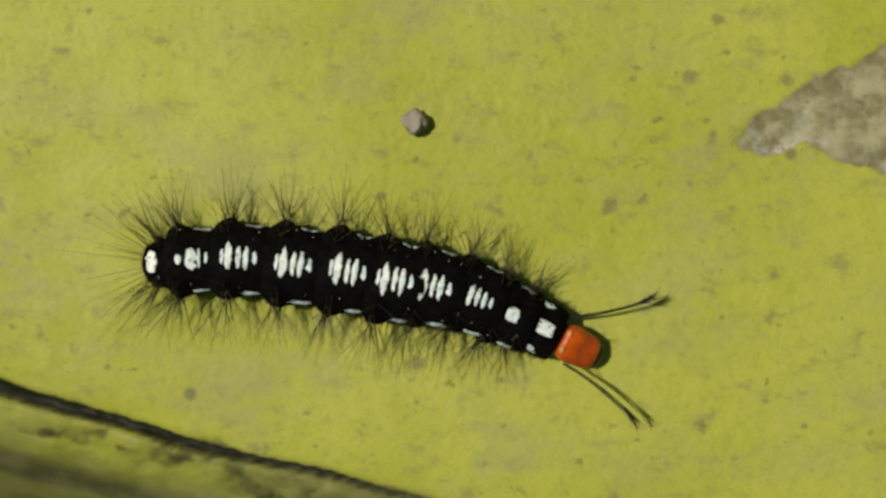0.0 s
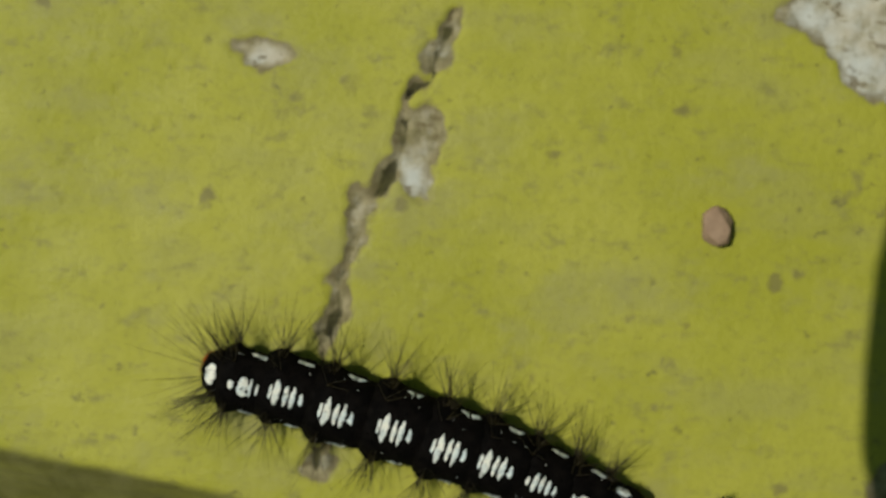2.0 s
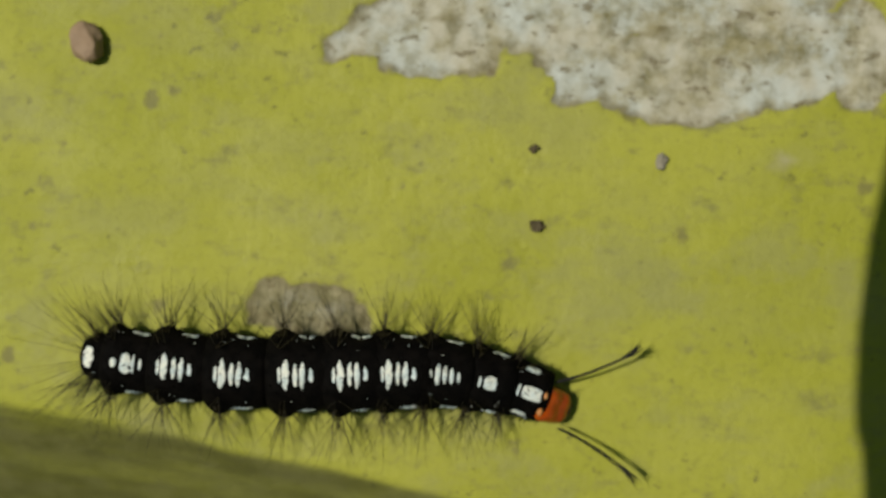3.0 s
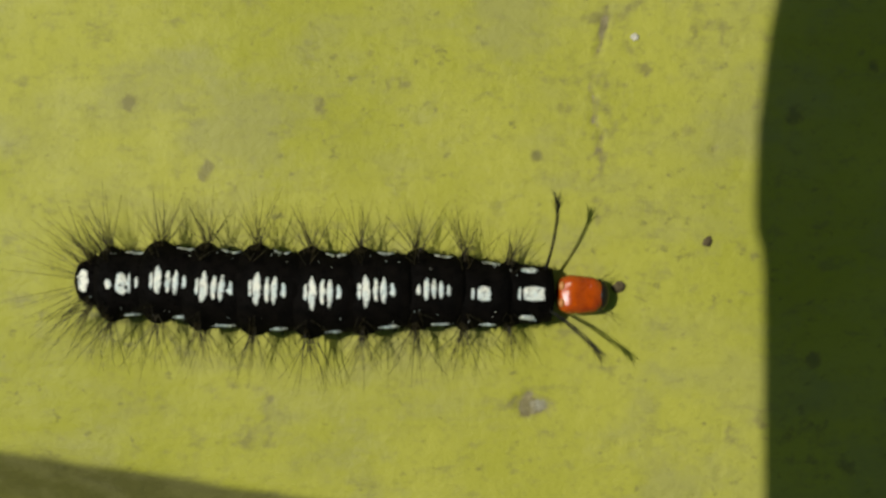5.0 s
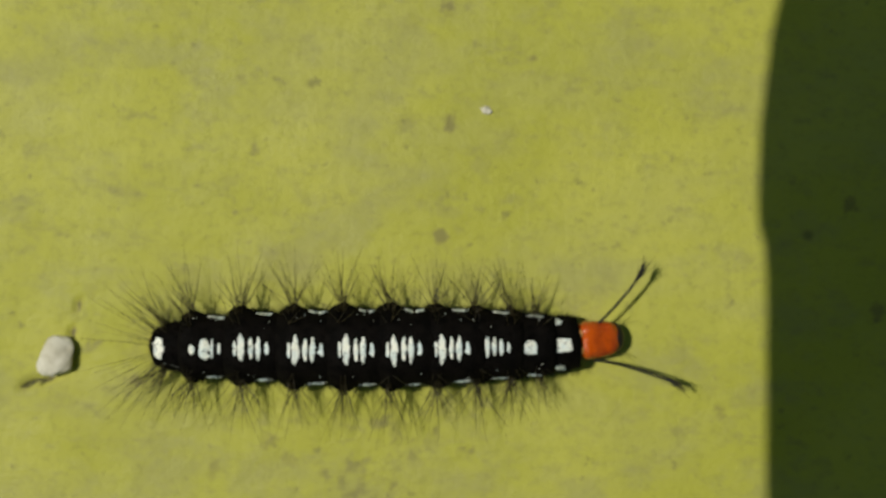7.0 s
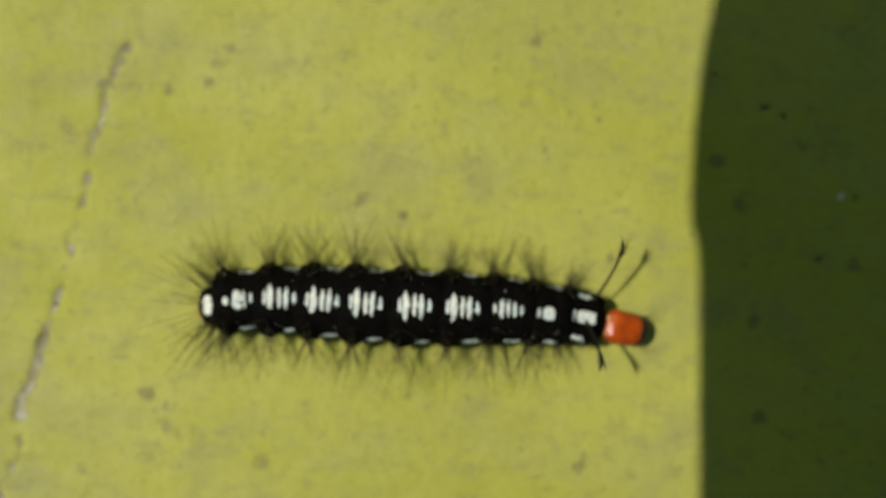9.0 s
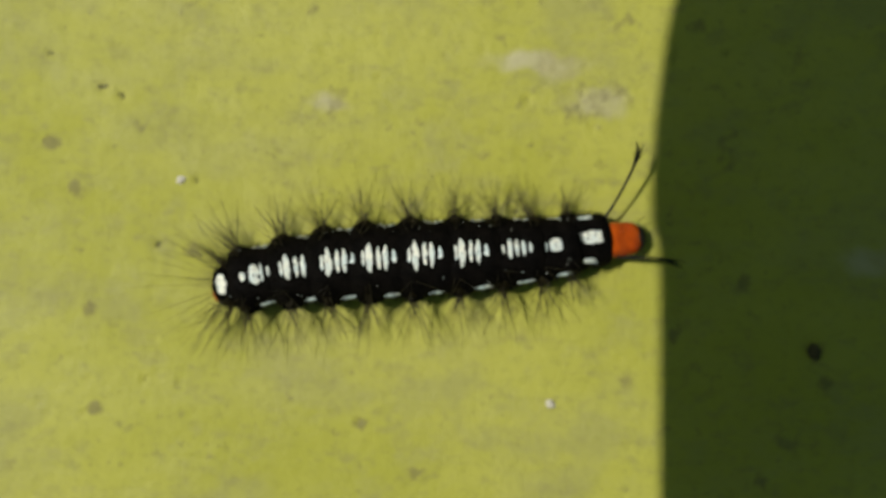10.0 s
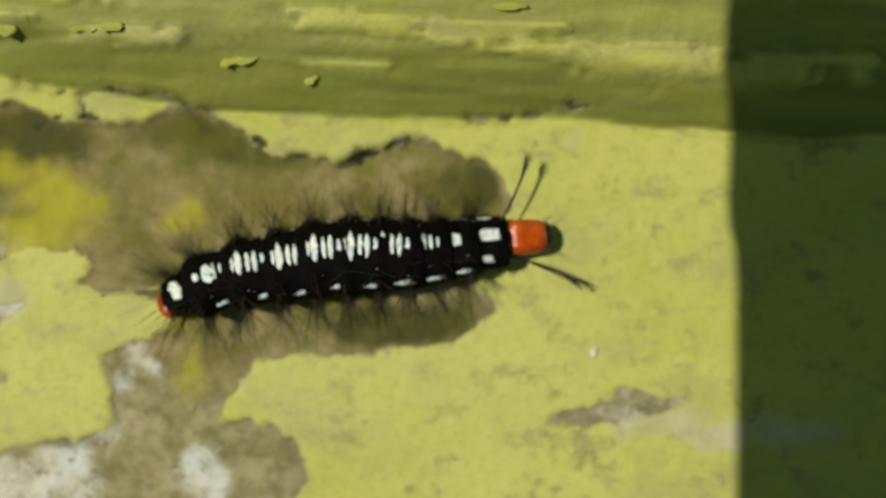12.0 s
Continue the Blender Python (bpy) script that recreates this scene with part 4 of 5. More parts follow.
def pencil(owner, side, rng):
    """A long brush of black bristles that the caterpillar swings beside its head; it points along x."""
    bm = bmesh.new()
    for _ in range(9):
        fan = Vector((rng.gauss(0, 0.02), rng.gauss(0, 0.014), rng.gauss(0, 0.014)))
        root = Vector((rng.uniform(-0.1, 0.2), rng.uniform(-0.10, 0.10), rng.uniform(-0.10, 0.10)))
        strand(bm, root, Vector((1, -0.10 * side, 0)) + fan, rng.uniform(6.6, 7.6), rng.uniform(0.032, 0.046), Vector((0, 0.17 * side, 0.02)) + fan * 0.5, rng, 7, 3, 0.3)
    for _ in range(22):
        s = rng.uniform(0.74, 0.86)
        root = Vector((7.1 * s, (-0.10 * s + 0.17 * s * s) * 7.1 * side, 0.02 * s * s * 7))
        way = Vector((1, 0.24 * side + rng.gauss(0, 0.19), rng.gauss(0.02, 0.16)))
        strand(bm, root, way, rng.uniform(0.8, 1.7), 0.052, Vector((0, 0.1 * side, 0)), rng, 3)
    return part("hair_pencil", bm, PENCIL, owner, "long black brush of bristles beside the head")


def caterpillar():
    rng = random.Random(11)
    thing = tagged(new("caterpillar"), "black hairy caterpillar with white back markings and orange-red head", "caterpillar")
    rings = [body_ring(k, thing, rng) for k in range(10)]
    tail_end(rings[0], rng)
    rings.append(head(thing, rng))
    for k in (1, 2, 3, 4, 5):
        for side in (-1, 1):
            leg("proleg", 0.75, 0.5, JAW, rings[k], 0.0, side * 0.75 * RADII[k] * 0.6, -0.72 * RADII[k], (0, side * 0.2))
    for k, x in ((7, 0.3), (8, 0.2), (9, 0.3)):
        for side in (-1, 1):
            leg("leg", 0.9, 0.24, RED, rings[k], x, side * 0.6 * RADII[k] * 0.8, -0.6 * RADII[k], (0.3, side * 0.5))
    return thing, rings, [pencil(thing, 1, rng), pencil(thing, -1, rng)]


CATERPILLAR, RINGS, PENCILS = caterpillar()


# ---- stones, chips and grit on the ledge ----
def pebble(name, x, y, size, flat, seed, material, label, category, rough=0.25, stretch=1.0, turn=0.0, facets=0.0):
    bm = bmesh.new()
    bmesh.ops.create_icosphere(bm, subdivisions=4, radius=1.0)
    rng = random.Random(seed)
    planes = [(Vector((rng.gauss(0, 1), rng.gauss(0, 1), rng.gauss(0, 0.8))).normalized(), rng.uniform(0.62, 0.85)) for _ in range(9)]
    for v in bm.verts:
        p = v.co.copy()
        for normal, off in planes:
            over = p.dot(normal) - off
            if over > 0:
                p -= normal * over * facets
        p *= 1 + rough * noise.noise(p * 1.6 + Vector((seed, 0, 0))) + rough * 0.35 * noise.noise(p * 5 + Vector((seed, 3, 0)))
        v.co = Vector((p.x * size * stretch, p.y * size, p.z * size * flat))
    low = min(v.co.z for v in bm.verts)
    for v in bm.verts:
        v.co.z -= low
    ob = part(name, bm, material)
    ob.matrix_basis = pose(x * MM, y * MM, (ground_at(x, y) - 0.06) * MM, 0, 0, turn)
    return tagged(ob, label, category, {"grit": "grains of grit on the ledge", "chip": "white chips on the ledge"}.get(name, "pebbles on the ledge"))


KINDS = (
    ("pebble", 0.75, 3, GREY_STONE, "small rough grey pebble lying on the painted ledge", 0.35, 1.0, 30, 0.7),
    ("pebble", 0.55, 5, BROWN_STONE, "smooth pinkish brown angular pebble lying on the ledge", 0.10, 0.92, 12, 0.9),
    ("pebble", 0.6, 8, DULL_STONE, "tiny round grey brown pebble on the ledge", 0.2, 1.0, 0, 0.5),
    ("chip", 0.5, 12, PALE_CHIP, "thin white oval chip lying on the ledge", 0.5, 1.8, 8, 0.5),
    ("chip", 0.45, 15, PALE_CHIP, "white rounded chip lying beside a curved crack", 0.14, 1.25, 55, 0.5),
)
for (px, py, size), (name, flat, seed, material, label, rough, stretch, turn, facets) in zip(STONES, KINDS):
    pebble(name, px, py, size, flat, seed, material, label, name, rough, stretch, turn, facets)
for index, (gx, gy, gr, tone) in enumerate(GRIT):
    pebble("grit", gx, gy, gr, 0.42, 20 + index, (DARK_GRIT, GREY_STONE, PALE_CHIP)[tone],
           ("dark brown grain of grit stuck on the paint", "grey grain of grit on the paint", "tiny white grain of grit on the paint")[tone], "grit", 0.5, 1.25, index * 40, 0.25)


def paint_flake(x, y, long, wide, turn, seed):
    """A curled scale of old paint that stands off the moulding."""
    rng = random.Random(seed)
    bm = bmesh.new()
    nu, nv = 9, 6
    edge = [rng.uniform(0.5, 1.15) for _ in range(nu)]
    sheets = []
    for lift in (0.0, 0.13):
        rows = []
        for i in range(nu):
            u = -1 + 2 * i / (nu - 1)
            w = wide * math.sqrt(max(1 - abs(u) ** 3, 0.06)) * edge[i]
            rows.append([bm.verts.new((long * u, w * (-1 + 2 * j / (nv - 1)), lift + 0.28 * (1 - j / (nv - 1)) ** 2 + 0.05 * noise.noise(Vector((u * 2, j, seed))))) for j in range(nv)])
        sheets.append(rows)
    for rows in sheets:
        for a, b in zip(rows, rows[1:]):
            for j in range(nv - 1):
                bm.faces.new((a[j], a[j + 1], b[j + 1], b[j]))
    rim = [(i, 0) for i in range(nu)] + [(nu - 1, j) for j in range(1, nv)] + [(i, nv - 1) for i in range(nu - 2, -1, -1)] + [(0, j) for j in range(nv - 2, 0, -1)]
    for (a, b), (c, d) in zip(rim, rim[1:] + rim[:1]):
        bm.faces.new((sheets[0][a][b], sheets[0][c][d], sheets[1][c][d], sheets[1][a][b]))
    ob = part("paint_flake", bm, FLAKE)
    ob.matrix_basis = pose(x * MM, y * MM, (ground_at(x, y) - 0.05) * MM, 0, 0, turn)
    return tagged(ob, "curled yellow-green flake of old paint on the moulding", "paint flake", "paint flakes on the moulding")


for index, (fx, fy, long, wide, turn) in enumerate(FLAKES):
    paint_flake(fx, fy, long, wide, turn, index)


# ---- the telephone that is held over the ledge: only its shadow is seen ----
def telephone():
    outline = [(0.0, 2.0), (0.25, 8.0), (1.1, 15.0), (2.7, 22.0), (5.5, 29.0), (11.0, 35.0), (20.0, 38.0), (72.0, 38.0), (76.0, 34.0), (76.0, -112.0), (72.0, -116.0),
               (4.6, -116.0), (0.8, -112.0), (0.7, -4.0), (0.55, -1.5), (0.1, 0.0)]
    bm = bmesh.new()
    low = [bm.verts.new((x, y, 0)) for x, y in outline]
    top = [bm.verts.new((x, y, 8.0)) for x, y in outline]
    bm.faces.new(low)
    bm.faces.new(top[::-1])
    for j in range(len(outline)):
        bm.faces.new((low[j], low[(j + 1) % len(low)], top[(j + 1) % len(low)], top[j]))
    thing = tagged(new("telephone"), "dark telephone held above the ledge, casting a broad shadow", "telephone")
    body = part("case", bm, PHONE, thing)
    body.data.polygons.foreach_set("use_smooth", [False] * len(body.data.polygons))
    bm = bmesh.new()
    bmesh.ops.create_cone(bm, cap_ends=True, segments=32, radius1=3.5, radius2=3.8, depth=0.8, matrix=Matrix.Translation((36, 10, -0.4)))
    part("lens_ring", bm, GLASS, thing)
    return thing


TELEPHONE = telephone()


def motions():
    walk(CATERPILLAR, [
        (0, pose(-0.00334, -0.00242, 0, 0, 0, -10.9)), (0.5, pose(0.01656, -0.00636, 0, 0, 0, -12.8)), (1, pose(0.03875, -0.01414, 0, 0, 0, -21.7)),
        (1.5, pose(0.06067, -0.02095, 0, 0, 0, -18.5)), (2, pose(0.08376, -0.02797, 0, 0, 0, -15.7)), (2.5, pose(0.10547, -0.032, 0, 0, 0, -8.7)),
        (2.8, pose(0.11672, -0.03459, 0, 0, 0, -4.4)), (3, pose(0.12531, -0.03471, 0, 0, 0, -1.6)), (3.2, pose(0.13375, -0.03514, 0, 0, 0, 2.1)),
        (3.5, pose(0.14763, -0.0382, 0, 0, 0, -7.7)), (3.7, pose(0.15548, -0.03802, 0, 0, 0, 0.8)), (5.3, pose(0.22658, -0.04044, 0, 0, 0, -1.4)),
        (5.5, pose(0.2372, -0.03983, 0, 0, 0, 0.6)), (6, pose(0.26109, -0.04499, 0, 0, 0, -10.6)), (6.2, pose(0.27144, -0.04656, 0, 0, 0, -8.9)),
        (6.5, pose(0.28635, -0.04811, 0, 0, 0, -2.9)), (7, pose(0.31334, -0.0487, 0, 0, 0, 2.9)), (7.2, pose(0.32449, -0.04726, 0, 0, 0, 7.6)),
        (8.8, pose(0.40337, -0.03468, 0, 0, 0, 2.1)), (9, pose(0.41385, -0.03567, 0, 0, 0, -0.9)), (9.2, pose(0.4244, -0.03438, 0, 0, 0, 5.1)),
        (9.5, pose(0.44279, -0.03435, 0, 0, 0, 2)), (10, pose(0.46879, -0.03097, 0, 0, 0, 8.3)), (10.5, pose(0.49418, -0.03018, 0, 0, 0, 9.2)),
        (10.8, pose(0.50739, -0.02555, 0, 0, 0, 22.7)), (11, pose(0.51593, -0.02335, 0, 0, 0, 19.6)), (11.5, pose(0.5368, -0.02208, 0, 0, 0, 3.9)),
        (12, pose(0.55902, -0.0178, 0, 0, 0, 9.2)),
    ])
    walk(RINGS[0], [
        (0, pose(-0.0177, -0.00201, 0.00162, -5, 0, 13.5)), (0.5, pose(-0.01783, -0.00143, 0.00162, -5, 0, 5)), (1, pose(-0.01838, -0.00107, 0.00162, 1, 0, 4.6)),
        (1.5, pose(-0.01859, -0.00048, 0.00162, 5, 0, 0.9)), (2, pose(-0.01875, -0.00085, 0.00162, 7, 0, 5.1)), (2.5, pose(-0.01859, 0, 0.00162, 9, 0, 0.4)),
        (2.8, pose(-0.01796, 0.00029, 0.00162, 3, 0, -1.9)), (3, pose(-0.01992, -0.0003, 0.00162, -1, 0, -2)), (3.2, pose(-0.01998, 0.00052, 0.00162, -0.7, 0, -3)),
        (3.5, pose(-0.0197, -0.00198, 0.00162, -0.3, 0, 8.6)), (3.7, pose(-0.02027, 0.00066, 0.00162, 0, 0, -5.3)), (5.3, pose(-0.01692, 0.0001, 0.00162, -4.4, 0, 3.8)),
        (5.5, pose(-0.01681, -0.00037, 0.00162, -5, 0, 3.2)), (6, pose(-0.01666, 0.00034, 0.00162, 7, 0, 3.1)), (6.2, pose(-0.01639, -0.00086, 0.00162, 5.8, 0, 4.4)),
        (6.5, pose(-0.01778, 0.00062, 0.00162, 4, 14, -3.2)), (7, pose(-0.01837, 0.00002, 0.00162, 1, 0, 0.4)), (7.2, pose(-0.01873, -0.00052, 0.00162, 0.1, 0, 0.4)),
        (8.8, pose(-0.01665, -0.002, 0.00162, -7, 0, 11.7)), (9, pose(-0.01663, -0.00078, 0.00162, -6.1, 0, 8.6)), (9.2, pose(-0.01651, -0.00028, 0.00162, -5.3, 0, 4.6)),
        (9.5, pose(-0.01791, -0.0001, 0.00162, -4, 0, 0.7)), (10, pose(-0.0159, -0.00043, 0.00162, -9, 0, 6.4)), (10.5, pose(-0.01645, 0.00013, 0.00162, -11, 14, -0.5)),
        (10.8, pose(-0.01626, 0.00062, 0.00162, -12.2, 8, -4.7)), (11, pose(-0.01609, -0.00025, 0.00162, -13, 0, 4.9)), (11.5, pose(-0.01422, -0.00034, 0.00162, -20, 6, 13.6)),
        (12, pose(-0.01511, -0.00119, 0.00162, -23, 28, 12)),
    ])
    walk(RINGS[1], [
        (0, pose(-0.01484, -0.00124, 0.00193, -5, 0, 13.5)), (0.5, pose(-0.01484, -0.00127, 0.00193, -5, 0, 5)), (1, pose(-0.0153, -0.0008, 0.00193, 1, 0, 4.6)),
        (1.5, pose(-0.01558, -0.00042, 0.00193, 5, 0, 0.9)), (2, pose(-0.01618, -0.00071, 0.00193, 7, 0, 5.1)), (2.5, pose(-0.01594, 0.00006, 0.00193, 9, 0, 0.4)),
        (2.8, pose(-0.01562, 0.00025, 0.00193, 3, 0, -1.9)), (3, pose(-0.01697, -0.00044, 0.00193, -1, 0, -2)), (3.2, pose(-0.01629, 0.00027, 0.00193, -0.7, 0, -3)),
        (3.5, pose(-0.01671, -0.00159, 0.00193, -0.3, 0, 8.6)), (3.7, pose(-0.01642, 0.00022, 0.00193, 0, 0, -5.3)), (5.3, pose(-0.01447, 0.00027, 0.00193, -4.4, 0, 3.8)),
        (5.5, pose(-0.01473, -0.00029, 0.00193, -5, 0, 3.2)), (6, pose(-0.01414, 0.00061, 0.00193, 7, 0, 3.1)), (6.2, pose(-0.01415, -0.00059, 0.00193, 5.8, 0, 4.4)),
        (6.5, pose(-0.01435, 0.0005, 0.00193, 4, 0, -3.2)), (7, pose(-0.01489, 0.00006, 0.00193, 1, 0, 0.4)), (7.2, pose(-0.01532, -0.00052, 0.00193, 0.1, 0, 0.4)),
        (8.8, pose(-0.0139, -0.00142, 0.00193, -7, 0, 11.7)), (9, pose(-0.01426, -0.00021, 0.00193, -6.1, 0, 8.6)), (9.2, pose(-0.01405, 0.00004, 0.00193, -5.3, 0, 4.6)),
        (9.5, pose(-0.01445, -0.00003, 0.00193, -4, 0, 0.7)), (10, pose(-0.01326, -0.00001, 0.00193, -9, 0, 6.4)), (10.5, pose(-0.01314, 0.00013, 0.00193, -11, 0, -0.5)),
        (10.8, pose(-0.01352, 0.00049, 0.00193, -12.2, 0, -4.7)), (11, pose(-0.01303, -0.00013, 0.00193, -13, 0, 4.9)), (11.5, pose(-0.01211, 0.00049, 0.00193, -20, 0, 13.6)),
        (12, pose(-0.01189, -0.00035, 0.00193, -23, 0, 12)),
    ])
    walk(RINGS[2], [
        (0, pose(-0.01132, -0.00053, 0.0021, -5, 0, 7.9)), (0.5, pose(-0.0114, -0.00092, 0.0021, -5, 0, 5.3)), (1, pose(-0.01163, -0.00051, 0.0021, 1, 0, 3.3)),
        (1.5, pose(-0.01205, -0.00032, 0.0021, 5, 0, 0.3)), (2, pose(-0.01278, -0.00025, 0.0021, 7, 0, 3.4)), (2.5, pose(-0.01258, 0.00014, 0.0021, 9, 0, -1.2)),
        (2.8, pose(-0.0122, 0.00013, 0.0021, 3, 0, -0.9)), (3, pose(-0.01314, -0.00055, 0.0021, -1, 0, -1.2)), (3.2, pose(-0.01249, 0.00011, 0.0021, -0.7, 0, -2)),
        (3.5, pose(-0.01296, -0.00097, 0.0021, -0.3, 0, 7.7)), (3.7, pose(-0.01243, -0.00007, 0.0021, 0, 0, -2.4)), (5.3, pose(-0.01101, 0.00045, 0.0021, -4.4, 0, -0.9)),
        (5.5, pose(-0.0113, -0.00012, 0.0021, -5, 0, 0.2)), (6, pose(-0.01089, 0.00073, 0.0021, 7, 0, -0.9)), (6.2, pose(-0.01066, -0.00036, 0.0021, 5.8, 0, 3.2)),
        (6.5, pose(-0.01108, 0.00029, 0.0021, 4, 0, -2.6)), (7, pose(-0.01127, 0.00008, 0.0021, 1, 0, -0.6)), (7.2, pose(-0.01129, -0.00047, 0.0021, 0.1, 0, 0.9)),
        (8.8, pose(-0.01039, -0.00078, 0.0021, -7, 0, 9.5)), (9, pose(-0.01076, 0.00005, 0.0021, -6.1, 0, 2.4)), (9.2, pose(-0.01048, 0.00015, 0.0021, -5.3, 0, -0)),
        (9.5, pose(-0.01094, -0.00005, 0.0021, -4, 0, -1.6)), (10, pose(-0.00985, 0.00015, 0.0021, -9, 0, 2.5)), (10.5, pose(-0.00955, -0.00004, 0.0021, -11, 0, -0.8)),
        (10.8, pose(-0.01037, 0.00002, 0.0021, -12.2, 0, -6.5)), (11, pose(-0.00996, 0.00014, 0.0021, -13, 0, 4.5)), (11.5, pose(-0.00918, 0.0007, 0.0021, -20, 0, 0.8)),
        (12, pose(-0.00858, -0.00003, 0.0021, -23, 0, 4.7)),
    ])
    walk(RINGS[3], [
        (0, pose(-0.00736, -0.00023, 0.0022, -5, 0, 3.9)), (0.5, pose(-0.00736, -0.0006, 0.0022, -5, 0, 5.1)), (1, pose(-0.00746, -0.00034, 0.0022, 1, 0, 2.8)),
        (1.5, pose(-0.00799, -0.00035, 0.0022, 5, 0, -0.1)), (2, pose(-0.0088, -0.00023, 0.0022, 7, 0, 1.8)), (2.5, pose(-0.00876, -0.00004, 0.0022, 9, 0, -1.5)),
        (2.8, pose(-0.00877, 0.00017, 0.0022, 3, 0, -1.6)), (3, pose(-0.00879, -0.00062, 0.0022, -1, 0, 1.3)), (3.2, pose(-0.0075, -0.00005, 0.0022, -0.7, 0, -0.8)),
        (3.5, pose(-0.0087, -0.00052, 0.0022, -0.3, 0, 5.1)), (3.7, pose(-0.00784, -0.00014, 0.0022, 0, 0, 0.4)), (5.3, pose(-0.00772, 0.00014, 0.0022, -4.4, 0, -2.8)),
        (5.5, pose(-0.00792, -0.00029, 0.0022, -5, 0, -0.7)), (6, pose(-0.00743, 0.00055, 0.0022, 7, 0, -3.7)), (6.2, pose(-0.00718, -0.00016, 0.0022, 5.8, 0, 2.1)),
        (6.5, pose(-0.00772, 0.00022, 0.0022, 4, 0, -0.7)), (7, pose(-0.00725, -0.00001, 0.0022, 1, 0, -0.7)), (7.2, pose(-0.00732, -0.00039, 0.0022, 0.1, 0, 2.2)),
        (8.8, pose(-0.00712, -0.00032, 0.0022, -7, 0, 6.7)), (9, pose(-0.00734, 0.00004, 0.0022, -6.1, 0, -0.3)), (9.2, pose(-0.00715, 0.00001, 0.0022, -5.3, 0, -1.9)),
        (9.5, pose(-0.00709, -0.00025, 0.0022, -4, 0, -0.3)), (10, pose(-0.00667, 0.00022, 0.0022, -9, 0, 0.1)), (10.5, pose(-0.00657, -0.00003, 0.0022, -11, 0, 0.9)),
        (10.8, pose(-0.00703, -0.00032, 0.0022, -12.2, 0, -1.7)), (11, pose(-0.0067, 0.0003, 0.0022, -13, 0, 0.9)), (11.5, pose(-0.00608, 0.00044, 0.0022, -20, 0, -5.1)),
        (12, pose(-0.00542, 0.00005, 0.0022, -23, 0, 3)),
    ])
    walk(RINGS[4], [
        (0, pose(-0.00344, -0.00001, 0.00227, -5, 0, 1.8)), (0.5, pose(-0.00324, -0.00021, 0.00227, -5, 0, 4.7)), (1, pose(-0.00348, -0.0001, 0.00227, 1, 0, 2.6)),
        (1.5, pose(-0.00366, -0.00033, 0.00227, 5, 0, 2.5)), (2, pose(-0.00431, 0.00004, 0.00227, 7, 0, 1.4)), (2.5, pose(-0.00444, -0.00004, 0.00227, 9, 0, 0.2)),
        (2.8, pose(-0.00463, -0.00006, 0.00227, 3, 0, -1.1)), (3, pose(-0.00404, -0.00034, 0.00227, -1, 0, 4.1)), (3.2, pose(-0.0035, -0.00002, 0.00227, -0.7, 0, 0.4)),
        (3.5, pose(-0.00403, -0.00017, 0.00227, -0.3, 0, 3.4)), (3.7, pose(-0.00368, -0.00002, 0.00227, 0, 0, 1)), (5.3, pose(-0.00402, 0.00008, 0.00227, -4.4, 0, -1)),
        (5.5, pose(-0.00406, -0.00023, 0.00227, -5, 0, 2.2)), (6, pose(-0.00362, 0.00028, 0.00227, 7, 0, -4.3)), (6.2, pose(-0.00368, -0.00009, 0.00227, 5.8, 0, 1.2)),
        (6.5, pose(-0.00406, 0.00021, 0.00227, 4, 0, -1.7)), (7, pose(-0.00351, -0.00002, 0.00227, 1, 0, 0.1)), (7.2, pose(-0.00365, -0.00017, 0.00227, 0.1, 0, 3)),
        (8.8, pose(-0.00378, -0.00003, 0.00227, -7, 0, 2.6)), (9, pose(-0.00389, -0.00002, 0.00227, -6.1, 0, -0.2)), (9.2, pose(-0.00375, -0.0001, 0.00227, -5.3, 0, 0)),
        (9.5, pose(-0.00357, -0.0001, 0.00227, -4, 0, 2.1)), (10, pose(-0.00352, 0.00012, 0.00227, -9, 0, -1.8)), (10.5, pose(-0.00323, 0.00002, 0.00227, -11, 0, 0.4)),
        (10.8, pose(-0.00359, -0.00023, 0.00227, -12.2, 0, 2.8)), (11, pose(-0.00333, 0.0002, 0.00227, -13, 0, -2.4)), (11.5, pose(-0.00315, 0.00008, 0.00227, -20, 0, -3.9)),
        (12, pose(-0.0027, 0.0002, 0.00227, -23, 0, -0.2)),
    ])
